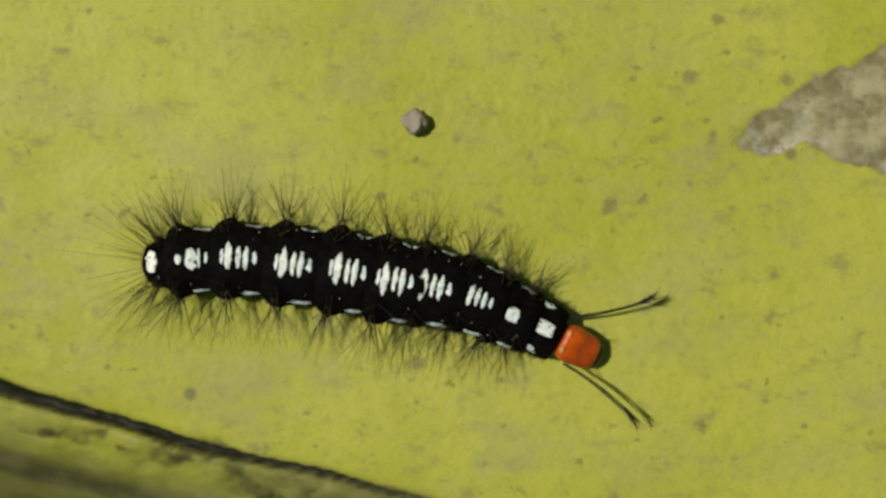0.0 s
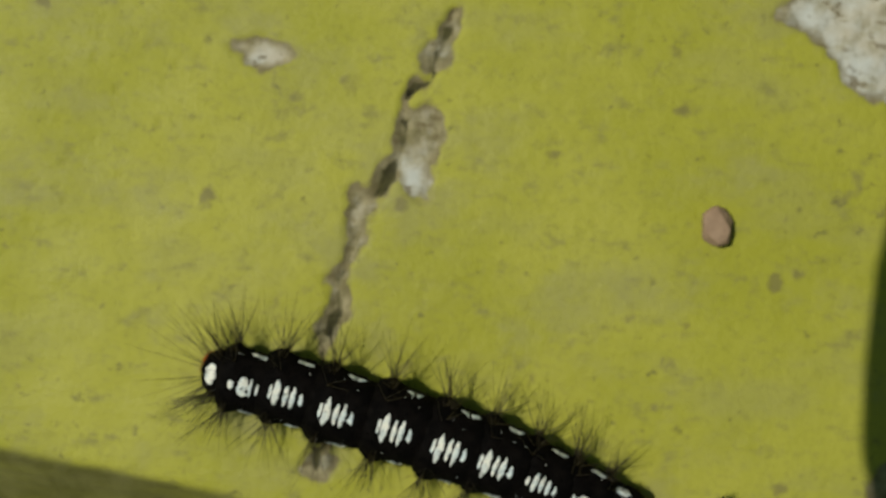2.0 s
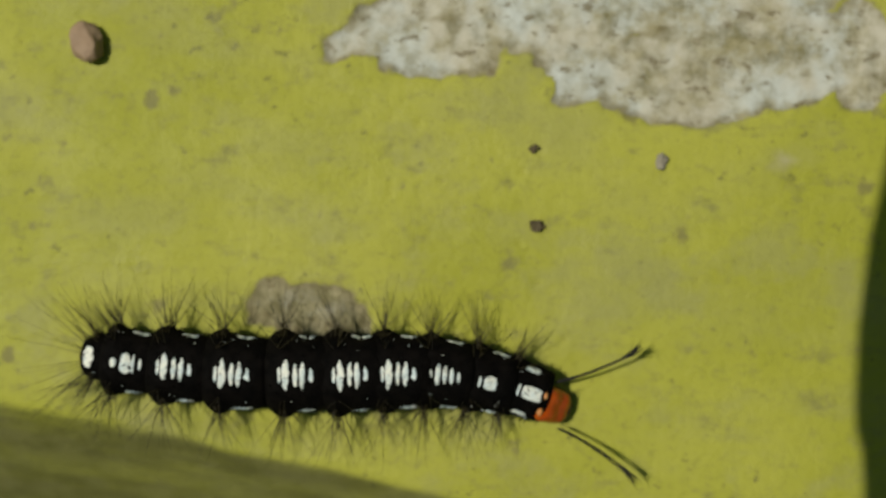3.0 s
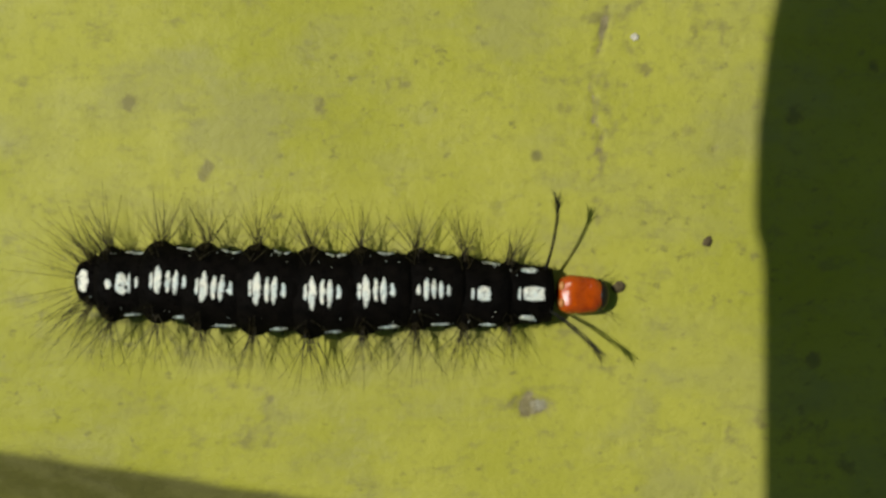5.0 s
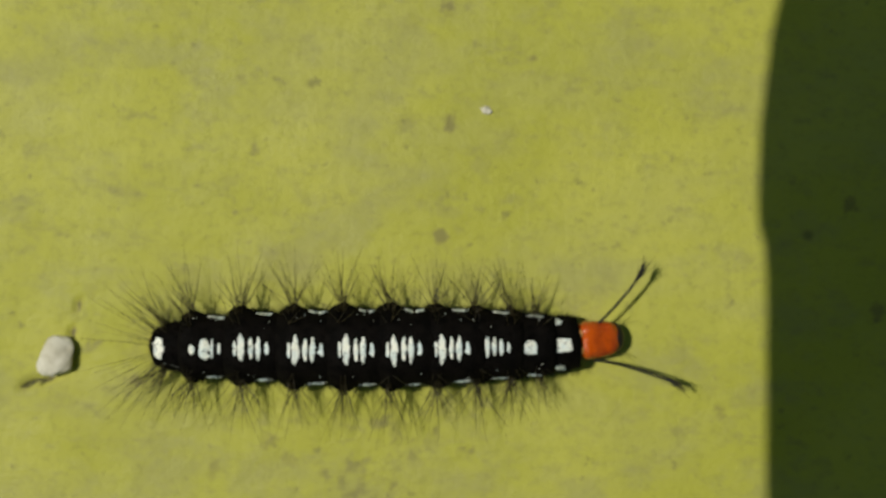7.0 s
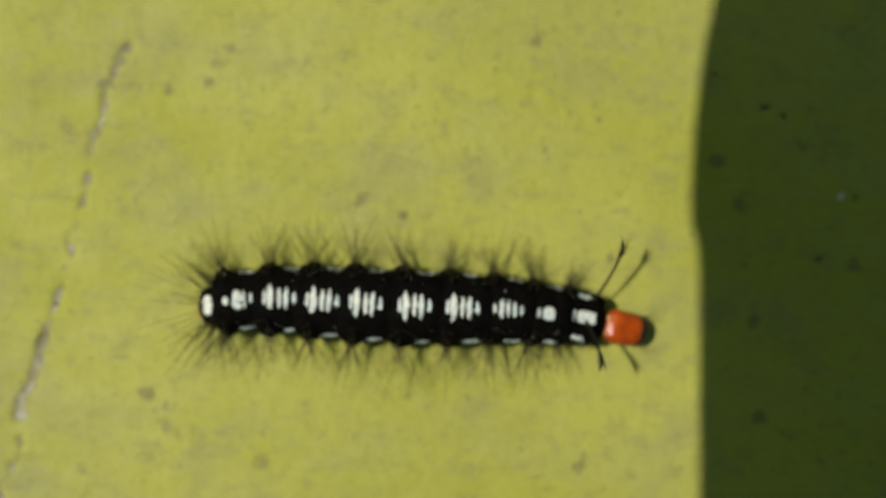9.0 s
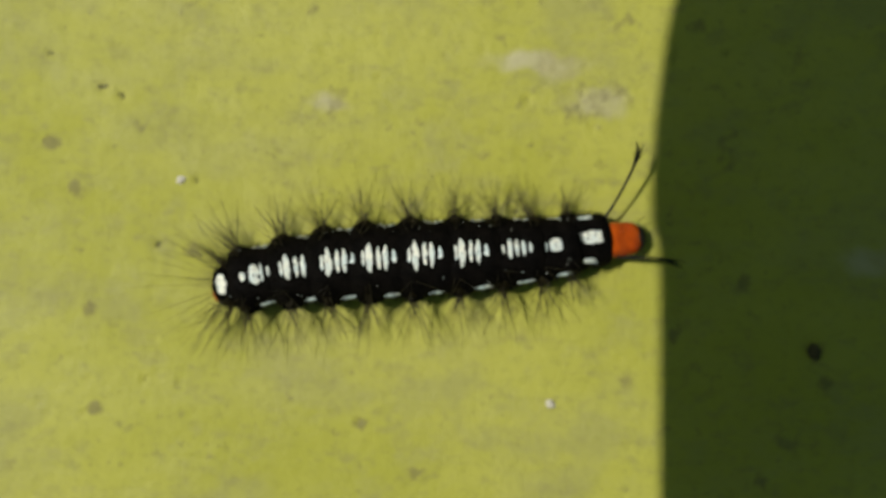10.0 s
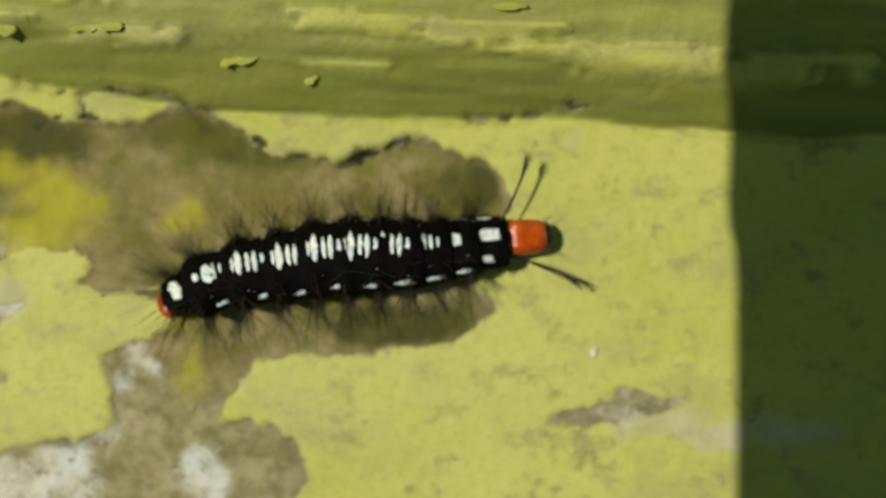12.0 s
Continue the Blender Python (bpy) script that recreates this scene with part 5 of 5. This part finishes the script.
    walk(RINGS[5], [
        (0, pose(0, 0, 0.00227, -5, 0, 0.8)), (0.5, pose(0, 0, 0.00227, -5, 0, 2.2)), (1, pose(0, 0, 0.00227, 1, 0, 1.1)),
        (1.5, pose(0, 0, 0.00227, 5, 0, 3.9)), (2, pose(0, 0, 0.00227, 7, 0, -0.2)), (2.5, pose(0, 0, 0.00227, 9, 0, 0)),
        (2.8, pose(0, 0, 0.00227, 3, 0, 0.1)), (3, pose(0, 0, 0.00227, -1, 0, 5)), (3.2, pose(0, 0, 0.00227, -0.7, 0, 0.1)),
        (3.5, pose(0, 0, 0.00227, -0.3, 0, 1.5)), (3.7, pose(0, 0, 0.00227, 0, 0, 0.8)), (5.3, pose(0, 0, 0.00227, -4.4, 0, 1.3)),
        (5.5, pose(0, 0, 0.00227, -5, 0, 1.5)), (6, pose(0, 0, 0.00227, 7, 0, -3.1)), (6.2, pose(0, 0, 0.00227, 5.8, 0, 1.8)),
        (6.5, pose(0, 0, 0.00227, 4, 0, -3)), (7, pose(0, 0, 0.00227, 1, 0, 0.5)), (7.2, pose(0, 0, 0.00227, 0.1, 0, 1.9)),
        (8.8, pose(0, 0, 0.00227, -7, 0, -0.2)), (9, pose(0, 0, 0.00227, -6.1, 0, 0.5)), (9.2, pose(0, 0, 0.00227, -5.3, 0, 3.1)),
        (9.5, pose(0, 0, 0.00227, -4, 0, 0.6)), (10, pose(0, 0, 0.00227, -9, 0, -2.4)), (10.5, pose(0, 0, 0.00227, -11, 0, -1.7)),
        (10.8, pose(0, 0, 0.00227, -12.2, 0, 6.1)), (11, pose(0, 0, 0.00227, -13, 0, -2.2)), (11.5, pose(0, 0, 0.00227, -20, 0, 0.8)),
        (12, pose(0, 0, 0.00227, -23, 0, -5.4)),
    ])
    walk(RINGS[6], [
        (0, pose(0.00277, 0.00009, 0.0022, -5, 0, -1.5)), (0.5, pose(0.00319, 0.00004, 0.0022, -5, 0, -3.6)), (1, pose(0.00312, 0.00002, 0.0022, 1, 0, -0.5)),
        (1.5, pose(0.00344, 0.00016, 0.0022, 5, 0, 0.6)), (2, pose(0.00368, 0, 0.0022, 7, 0, -1.8)), (2.5, pose(0.00382, -0.00005, 0.0022, 9, 0, 0.8)),
        (2.8, pose(0.0043, -0.00005, 0.0022, 3, 0, 0.6)), (3, pose(0.00357, 0.00033, 0.0022, -1, 0, 3.4)), (3.2, pose(0.00346, -0, 0.0022, -0.7, 0, 0.9)),
        (3.5, pose(0.00332, 0.00003, 0.0022, -0.3, 0, -2.9)), (3.7, pose(0.00341, 0.00008, 0.0022, 0, 0, 0.9)), (5.3, pose(0.00392, 0.00027, 0.0022, -4.4, 0, 2.9)),
        (5.5, pose(0.004, -0.00001, 0.0022, -5, 0, -1.4)), (6, pose(0.00386, -0.00013, 0.0022, 7, 0, 0.4)), (6.2, pose(0.00371, 0.00014, 0.0022, 5.8, 0, 0.3)),
        (6.5, pose(0.00323, -0.00018, 0.0022, 4, 0, 0.1)), (7, pose(0.00352, 0.00004, 0.0022, 1, 0, 0.7)), (7.2, pose(0.00328, 0.00006, 0.0022, 0.1, 0, -1)),
        (8.8, pose(0.004, -0.00005, 0.0022, -7, 0, -3.9)), (9, pose(0.0038, 0.00006, 0.0022, -6.1, 0, 0.6)), (9.2, pose(0.00383, 0.00032, 0.0022, -5.3, 0, 3.5)),
        (9.5, pose(0.00304, -0.00003, 0.0022, -4, 0, 0.6)), (10, pose(0.00353, -0.00015, 0.0022, -9, 0, -2.3)), (10.5, pose(0.00271, -0.00015, 0.0022, -11, 0, -1.8)),
        (10.8, pose(0.00297, 0.00048, 0.0022, -12.2, 0, 6.5)), (11, pose(0.00308, -0.00004, 0.0022, -13, 0, 0.9)), (11.5, pose(0.00344, 0.0002, 0.0022, -20, 0, 1.7)),
        (12, pose(0.00242, -0.00025, 0.0022, -23, 0, -5.7)),
    ])
    walk(RINGS[7], [
        (0, pose(0.00588, -0.00013, 0.00207, -5, 0, -9.1)), (0.5, pose(0.00644, -0.00038, 0.00207, -5, 0, -9.8)), (1, pose(0.0065, -0.00007, 0.00207, 1, 0, -4.5)),
        (1.5, pose(0.00689, 0.00005, 0.00207, 5, 0, -3.7)), (2, pose(0.00726, -0.00026, 0.00207, 7, 0, -4.1)), (2.5, pose(0.0074, 0.00007, 0.00207, 9, 0, 2.3)),
        (2.8, pose(0.00822, 0.00007, 0.00207, 3, 0, 2)), (3, pose(0.00688, 0.00042, 0.00207, -1, 0, -2.2)), (3.2, pose(0.0068, 0.00011, 0.00207, -0.7, 0, 0.8)),
        (3.5, pose(0.00675, -0.00034, 0.00207, -0.3, 0, -8.9)), (3.7, pose(0.00654, 0.0001, 0.00207, 0, 0, 0)), (5.3, pose(0.00785, 0.00042, 0.00207, -4.4, 0, -0.4)),
        (5.5, pose(0.00752, -0.00017, 0.00207, -5, 0, -4.2)), (6, pose(0.00736, 0.00002, 0.00207, 7, 0, 3.9)), (6.2, pose(0.00746, 0.00002, 0.00207, 5.8, 0, -2.9)),
        (6.5, pose(0.00625, -0, 0.00207, 4, 0, 3.6)), (7, pose(0.00651, 0.00008, 0.00207, 1, 0, -0.1)), (7.2, pose(0.00627, -0.00011, 0.00207, 0.1, 0, -5.3)),
        (8.8, pose(0.00759, -0.00049, 0.00207, -7, 0, -7.9)), (9, pose(0.00729, 0.0001, 0.00207, -6.1, 0, -1.3)), (9.2, pose(0.00739, 0.00047, 0.00207, -5.3, 0, -1.2)),
        (9.5, pose(0.006, 0.00008, 0.00207, -4, 0, 0.6)), (10, pose(0.00691, -0.00024, 0.00207, -9, 0, -1.5)), (10.5, pose(0.00558, -0.00013, 0.00207, -11, 0, 0.3)),
        (10.8, pose(0.00605, 0.00075, 0.00207, -12.2, 0, 1.7)), (11, pose(0.00597, 0.00015, 0.00207, -13, 0, -1.1)), (11.5, pose(0.00641, 0.00028, 0.00207, -20, 0, 0.1)),
        (12, pose(0.00472, -0.00037, 0.00207, -23, 0, -3.4)),
    ])
    walk(RINGS[8], [
        (0, pose(0.00855, -0.00081, 0.00193, -5, 0, -13.5)), (0.5, pose(0.00913, -0.00096, 0.00193, -5, 0, -10.9)), (1, pose(0.00945, -0.00048, 0.00193, 1, 0, -8)),
        (1.5, pose(0.00998, -0.00029, 0.00193, 5, 0, -4.7)), (2, pose(0.01059, -0.00053, 0.00193, 7, 0, -4.1)), (2.5, pose(0.01083, 0.00018, 0.00193, 9, 0, 0.1)),
        (2.8, pose(0.01175, 0.00019, 0.00193, 3, 0, 1.7)), (3, pose(0.01025, 0.00008, 0.00193, -1, 0, -8)), (3.2, pose(0.00983, 0.00009, 0.00193, -0.7, 0, 1.7)),
        (3.5, pose(0.00992, -0.00101, 0.00193, -0.3, 0, -12.8)), (3.7, pose(0.00995, 0.00008, 0.00193, 0, 0, 1.1)), (5.3, pose(0.01135, 0.00024, 0.00193, -4.4, 0, -1.4)),
        (5.5, pose(0.01049, -0.00045, 0.00193, -5, 0, -1.5)), (6, pose(0.01087, 0.0003, 0.00193, 7, 0, 5.3)), (6.2, pose(0.01074, -0.00024, 0.00193, 5.8, 0, -5.5)),
        (6.5, pose(0.00938, 0.00018, 0.00193, 4, 0, 4.6)), (7, pose(0.00912, 0.00003, 0.00193, 1, 0, -0.1)), (7.2, pose(0.0089, -0.00046, 0.00193, 0.1, 0, -5)),
        (8.8, pose(0.01104, -0.00098, 0.00193, -7, 0, -8.8)), (9, pose(0.01047, -0.00006, 0.00193, -6.1, 0, -3.3)), (9.2, pose(0.0105, 0.00021, 0.00193, -5.3, 0, -4.4)),
        (9.5, pose(0.00862, 0.00005, 0.00193, -4, 0, -1.3)), (10, pose(0.00987, -0.00027, 0.00193, -9, 0, 2.1)), (10.5, pose(0.00834, -0.00005, 0.00193, -11, 0, 2.3)),
        (10.8, pose(0.00872, 0.00073, 0.00193, -12.2, 0, -3.9)), (11, pose(0.00809, -0.00005, 0.00193, -13, 0, -4.7)), (11.5, pose(0.00915, 0.00033, 0.00193, -20, 0, 1.5)),
        (12, pose(0.00705, -0.0004, 0.00193, -23, 0, -0.7)),
    ])
    walk(RINGS[9], [
        (0, pose(0.01057, -0.00122, 0.00176, -5, 0, -16.1)), (0.5, pose(0.01116, -0.00125, 0.00176, -5, 0, -12.1)), (1, pose(0.0117, -0.0008, 0.00176, 1, 0, -11.4)),
        (1.5, pose(0.01235, -0.00044, 0.00176, 5, 0, -1.2)), (2, pose(0.01318, -0.00074, 0.00176, 7, 0, -5)), (2.5, pose(0.01372, 0.00002, 0.00176, 9, 0, -6.6)),
        (2.8, pose(0.01451, 0.00024, 0.00176, 3, 0, -0.4)), (3, pose(0.01303, -0.00044, 0.00176, -1, 0, -15.1)), (3.2, pose(0.01225, 0.00027, 0.00176, -0.7, 0, 6.7)),
        (3.5, pose(0.01228, -0.00159, 0.00176, -0.3, 0, -16.3)), (3.7, pose(0.01291, 0.00022, 0.00176, 0, 0, 2.7)), (5.3, pose(0.01444, 0.00029, 0.00176, -4.4, 0, -0.6)),
        (5.5, pose(0.01289, -0.00027, 0.00176, -5, 0, 1.4)), (6, pose(0.01398, 0.00058, 0.00176, 7, 0, 4.8)), (6.2, pose(0.01356, -0.00061, 0.00176, 5.8, 0, -4)),
        (6.5, pose(0.01257, 0.00048, 0.00176, 4, 0, 6.9)), (7, pose(0.01107, 0.00006, 0.00176, 1, 0, 4.2)), (7.2, pose(0.01096, -0.00052, 0.00176, 0.1, 0, -2.1)),
        (8.8, pose(0.01375, -0.00139, 0.00176, -7, 0, -11.6)), (9, pose(0.01312, -0.00019, 0.00176, -6.1, 0, -8.9)), (9.2, pose(0.0132, 0.00006, 0.00176, -5.3, 0, -6.1)),
        (9.5, pose(0.01114, -0.00001, 0.00176, -4, 0, -2.9)), (10, pose(0.01237, 0.00002, 0.00176, -9, 0, -1)), (10.5, pose(0.0111, 0.00017, 0.00176, -11, 0, 2.8)),
        (10.8, pose(0.01027, 0.00055, 0.00176, -12.2, 0, -18.1)), (11, pose(0.00971, -0.00007, 0.00176, -13, 0, -14.2)), (11.5, pose(0.01136, 0.00054, 0.00176, -20, 0, -4.3)),
        (12, pose(0.00935, -0.00028, 0.00176, -23, 0, -3.8)),
    ])
    walk(RINGS[10], [
        (0, pose(0.01401, -0.00226, 0.0018, -2, 22, -16.1)), (0.5, pose(0.01498, -0.0021, 0.0017, -2, 16, -12.1)), (1, pose(0.01549, -0.00173, 0.0018, 0.4, 28, -11.4)),
        (1.5, pose(0.01554, -0.00053, 0.0018, 2, 28, -1.2)), (2, pose(0.01676, -0.00124, 0.0018, 2.8, 20, -5)), (2.5, pose(0.01567, -0.00069, 0.0016, 3.6, 38, -6.6)),
        (2.8, pose(0.01858, 0.00008, 0.0016, 1.2, 0, -0.4)), (3, pose(0.01516, -0.00146, 0.0016, -0.4, 38, -15.1)), (3.2, pose(0.01607, 0.00084, 0.0016, -0.3, 4, 6.7)),
        (3.5, pose(0.01427, -0.00254, 0.0016, -0.1, 38, -16.3)), (3.7, pose(0.01737, 0.00043, 0.0016, 0, 2, 2.7)), (5.3, pose(0.01851, 0.00027, 0.0016, -1.8, 6, -0.6)),
        (5.5, pose(0.01620, -0.0002, 0.0016, -2, 4, 1.4)), (6, pose(0.01822, 0.00074, 0.0016, 2.8, 0, 4.8)), (6.2, pose(0.01762, -0.00086, 0.0016, 2.3, 0, -4)),
        (6.5, pose(0.01671, 0.00098, 0.0016, 1.6, 0, 6.9)), (7, pose(0.01446, 0.00039, 0.0017, 0.4, 12, 4.2)), (7.2, pose(0.01460, -0.00067, 0.0017, 0, 12, -2.1)),
        (8.8, pose(0.01750, -0.00214, 0.0017, -2.8, 10, -11.6)), (9, pose(0.01689, -0.00091, 0.0017, -2.5, 8, -8.9)), (9.2, pose(0.01671, -0.00033, 0.0017, -2.1, 8, -6.1)),
        (9.5, pose(0.01493, -0.00017, 0.0017, -1.6, 10, -2.9)), (10, pose(0.01522, -0.00015, 0.0017, -3.6, 12, -1)), (10.5, pose(0.01503, 0.00053, 0.0016, -4.4, 0, 2.8)),
        (10.8, pose(0.01179, 0.00001, 0.0016, -4.9, 6, -18.1)), (11, pose(0.01173, -0.00067, 0.0018, -5.2, 20, -14.2)), (11.5, pose(0.01444, 0.00039, 0.0016, -8, 0, -4.3)),
        (12, pose(0.01283, -0.00026, 0.0016, -9.2, 4, -3.8)),
    ])
    walk(PENCILS[0], [
        (0, pose(0.01259, -0.00023, 0.0022, 0, -5, 20.4)), (0.5, pose(0.01366, -0.00007, 0.0022, 0, -5, 23.5)), (1, pose(0.01468, 0.00005, 0.0022, 0, -5, 27.4)),
        (1.5, pose(0.01497, 0.00075, 0.0022, 0, -5, 26.8)), (2, pose(0.01522, -0.00094, 0.0022, 0, -5, 29.2)), (2.5, pose(0.0163, 0.00108, 0.0022, 0, -5, 29.8)),
        (2.8, pose(0.01502, 0.00297, 0.0022, 0, -45, 97.4)), (3, pose(0.01541, 0.00036, 0.0022, 0, -5, 23.1)), (3.2, pose(0.01463, 0.00206, 0.0022, 0, -5, 43.2)),
        (3.5, pose(0.01484, -0.00086, 0.0022, 0, -5, 16.1)), (3.7, pose(0.01566, 0.0022, 0.0022, 0, -5, 41.4)), (5.3, pose(0.01567, 0.00173, 0.0022, 0, -38, 81.7)),
        (5.5, pose(0.01393, 0.00187, 0.0022, 0, -38, 76)), (6, pose(0.01551, 0.00106, 0.0022, 0, -25, 74.8)), (6.2, pose(0.0147, 0.00019, 0.0022, 0, -30, 82.4)),
        (6.5, pose(0.01462, 0.00184, 0.0022, 0, -5, 47.5)), (7, pose(0.01361, 0.00087, 0.0022, 0, -5, 46.2)), (7.2, pose(0.01302, 0.00048, 0.0022, 0, -5, 39.2)),
        (8.8, pose(0.01493, -0.00018, 0.0022, 0, -5, 48.9)), (9, pose(0.01369, 0.00045, 0.0022, 0, -28, 62.6)), (9.2, pose(0.01411, 0.00018, 0.0022, 0, -14, 64.3)),
        (9.5, pose(0.01278, 0.00129, 0.0022, 0, -5, 34.2)), (10, pose(0.01363, 0.00113, 0.0022, 0, -15, 54)), (10.5, pose(0.01312, 0.00047, 0.0022, 0, -5, 47.9)),
        (10.8, pose(0.01191, -0.00183, 0.0022, 0, -25, 66.2)), (11, pose(0.01022, -0.00058, 0.0022, 0, -15, 33.4)), (11.5, pose(0.01239, 0.00141, 0.0022, 0, -30, 75.1)),
        (12, pose(0.01005, 0.00022, 0.0022, 0, -5, 54)),
    ])
    walk(PENCILS[1], [
        (0, pose(0.0131, -0.00359, 0.0022, 0, -5, -23.6)), (0.5, pose(0.01431, -0.00373, 0.0022, 0, -5, -20.7)), (1, pose(0.01316, -0.00315, 0.0022, 0, -5, -11.9)),
        (1.5, pose(0.01272, -0.00166, 0.0022, 0, -5, -12.7)), (2, pose(0.0136, -0.00299, 0.0022, 0, -5, -8.1)), (2.5, pose(0.01377, -0.00065, 0.0022, 0, -5, -22.6)),
        (2.8, pose(0.01652, 0.00045, 0.0022, 0, -50, -110.5)), (3, pose(0.0158, -0.00315, 0.0022, 0, -5, -24.7)), (3.2, pose(0.01531, -0.00134, 0.0022, 0, -5, -4.3)),
        (3.5, pose(0.012, -0.00226, 0.0022, 0, -5, -37.7)), (3.7, pose(0.01661, -0.00113, 0.0022, 0, -5, -9.3)), (5.3, pose(0.01359, -0.00015, 0.0022, 0, -45, -37.1)),
        (5.5, pose(0.0116, -0.00219, 0.0022, 0, -50, -6.4)), (6, pose(0.01438, -0.00007, 0.0022, 0, -5, -27.6)), (6.2, pose(0.01461, 0.00078, 0.0022, 0, -45, -103.8)),
        (6.5, pose(0.01671, -0.00122, 0.0022, 0, -5, -3.2)), (7, pose(0.01408, -0.00115, 0.0022, 0, -5, -12.4)), (7.2, pose(0.01359, -0.00266, 0.0022, 0, -5, -11.2)),
        (8.8, pose(0.01373, -0.00331, 0.0022, 0, -5, -14)), (9, pose(0.01295, 0.00058, 0.0022, 0, -50, -62.9)), (9.2, pose(0.01327, -0.0021, 0.0022, 0, -5, -12.3)),
        (9.5, pose(0.0139, -0.00193, 0.0022, 0, -5, -10.4)), (10, pose(0.01249, -0.00139, 0.0022, 0, -5, -4.4)), (10.5, pose(0.01283, -0.00014, 0.0022, 0, -5, -17.5)),
        (10.8, pose(0.00956, 0.00046, 0.0022, 0, -5, -22.6)), (11, pose(0.00985, -0.00109, 0.0022, 0, -5, -14.3)), (11.5, pose(0.0112, 0.00027, 0.0022, 0, -5, -11.5)),
        (12, pose(0.01031, -0.0012, 0.0018, 0, -5, -24)),
    ])
    walk(TELEPHONE, [
        (0, pose(-0.01342, -0.00495, 0.09488, 0, 0, 0)), (0.5, pose(0.00496, -0.00992, 0.09714, 0, 0, 2)), (1, pose(0.02115, -0.00952, 0.0975, 0, 0, 1)),
        (1.5, pose(0.04008, -0.01234, 0.09754, 0, 0, 2.3)), (2, pose(0.06302, -0.01630, 0.09762, 0, 0, 3.5)), (2.5, pose(0.08592, -0.02284, 0.09682, 0, 0, 3.6)),
        (2.8, pose(0.10176, -0.02459, 0.09779, 0, 0, 2.6)), (3, pose(0.11157, -0.02614, 0.09773, 0, 0, 2.6)), (3.2, pose(0.11998, -0.02495, 0.09756, 0, 0, 2.4)),
        (3.5, pose(0.13512, -0.02172, 0.09816, 0, 0, 2.5)), (3.7, pose(0.14279, -0.02209, 0.09764, 0, 0, 2.3)), (5.3, pose(0.20689, -0.02455, 0.09301, 0, 0, 0.2)),
        (5.5, pose(0.21710, -0.02464, 0.09245, 0, 0, 1)), (6, pose(0.23475, -0.02404, 0.09338, 0, 0, 2)), (6.2, pose(0.24746, -0.02434, 0.09331, 0, 0, 1.7)),
        (6.5, pose(0.26258, -0.02355, 0.09473, 0, 0, 1.5)), (7, pose(0.28754, -0.02686, 0.09683, 0, 0, 2.5)), (7.2, pose(0.29468, -0.02773, 0.0966, 0, 0, 3.1)),
        (8.8, pose(0.36804, -0.01887, 0.103, 0, 0, 2.6)), (9, pose(0.38056, -0.01599, 0.10296, 0, 0, 2)), (9.2, pose(0.39683, -0.01498, 0.10254, 0, 0, 1.8)),
        (9.5, pose(0.41506, -0.01524, 0.101, 0, 0, 1.5)), (10, pose(0.43256, -0.01582, 0.09979, 0, 0, 2.1)), (10.5, pose(0.45462, -0.01260, 0.09971, 0, 0, 1.3)),
        (10.8, pose(0.47366, -0.01180, 0.10031, 0, 0, 1.4)), (11, pose(0.48995, -0.01043, 0.09996, 0, 0, 1.3)), (11.5, pose(0.51277, -0.00882, 0.09957, 0, 0, 1.6)),
        (12, pose(0.53390, -0.00282, 0.09964, 0, 0, 1.4)),
    ])


motions()
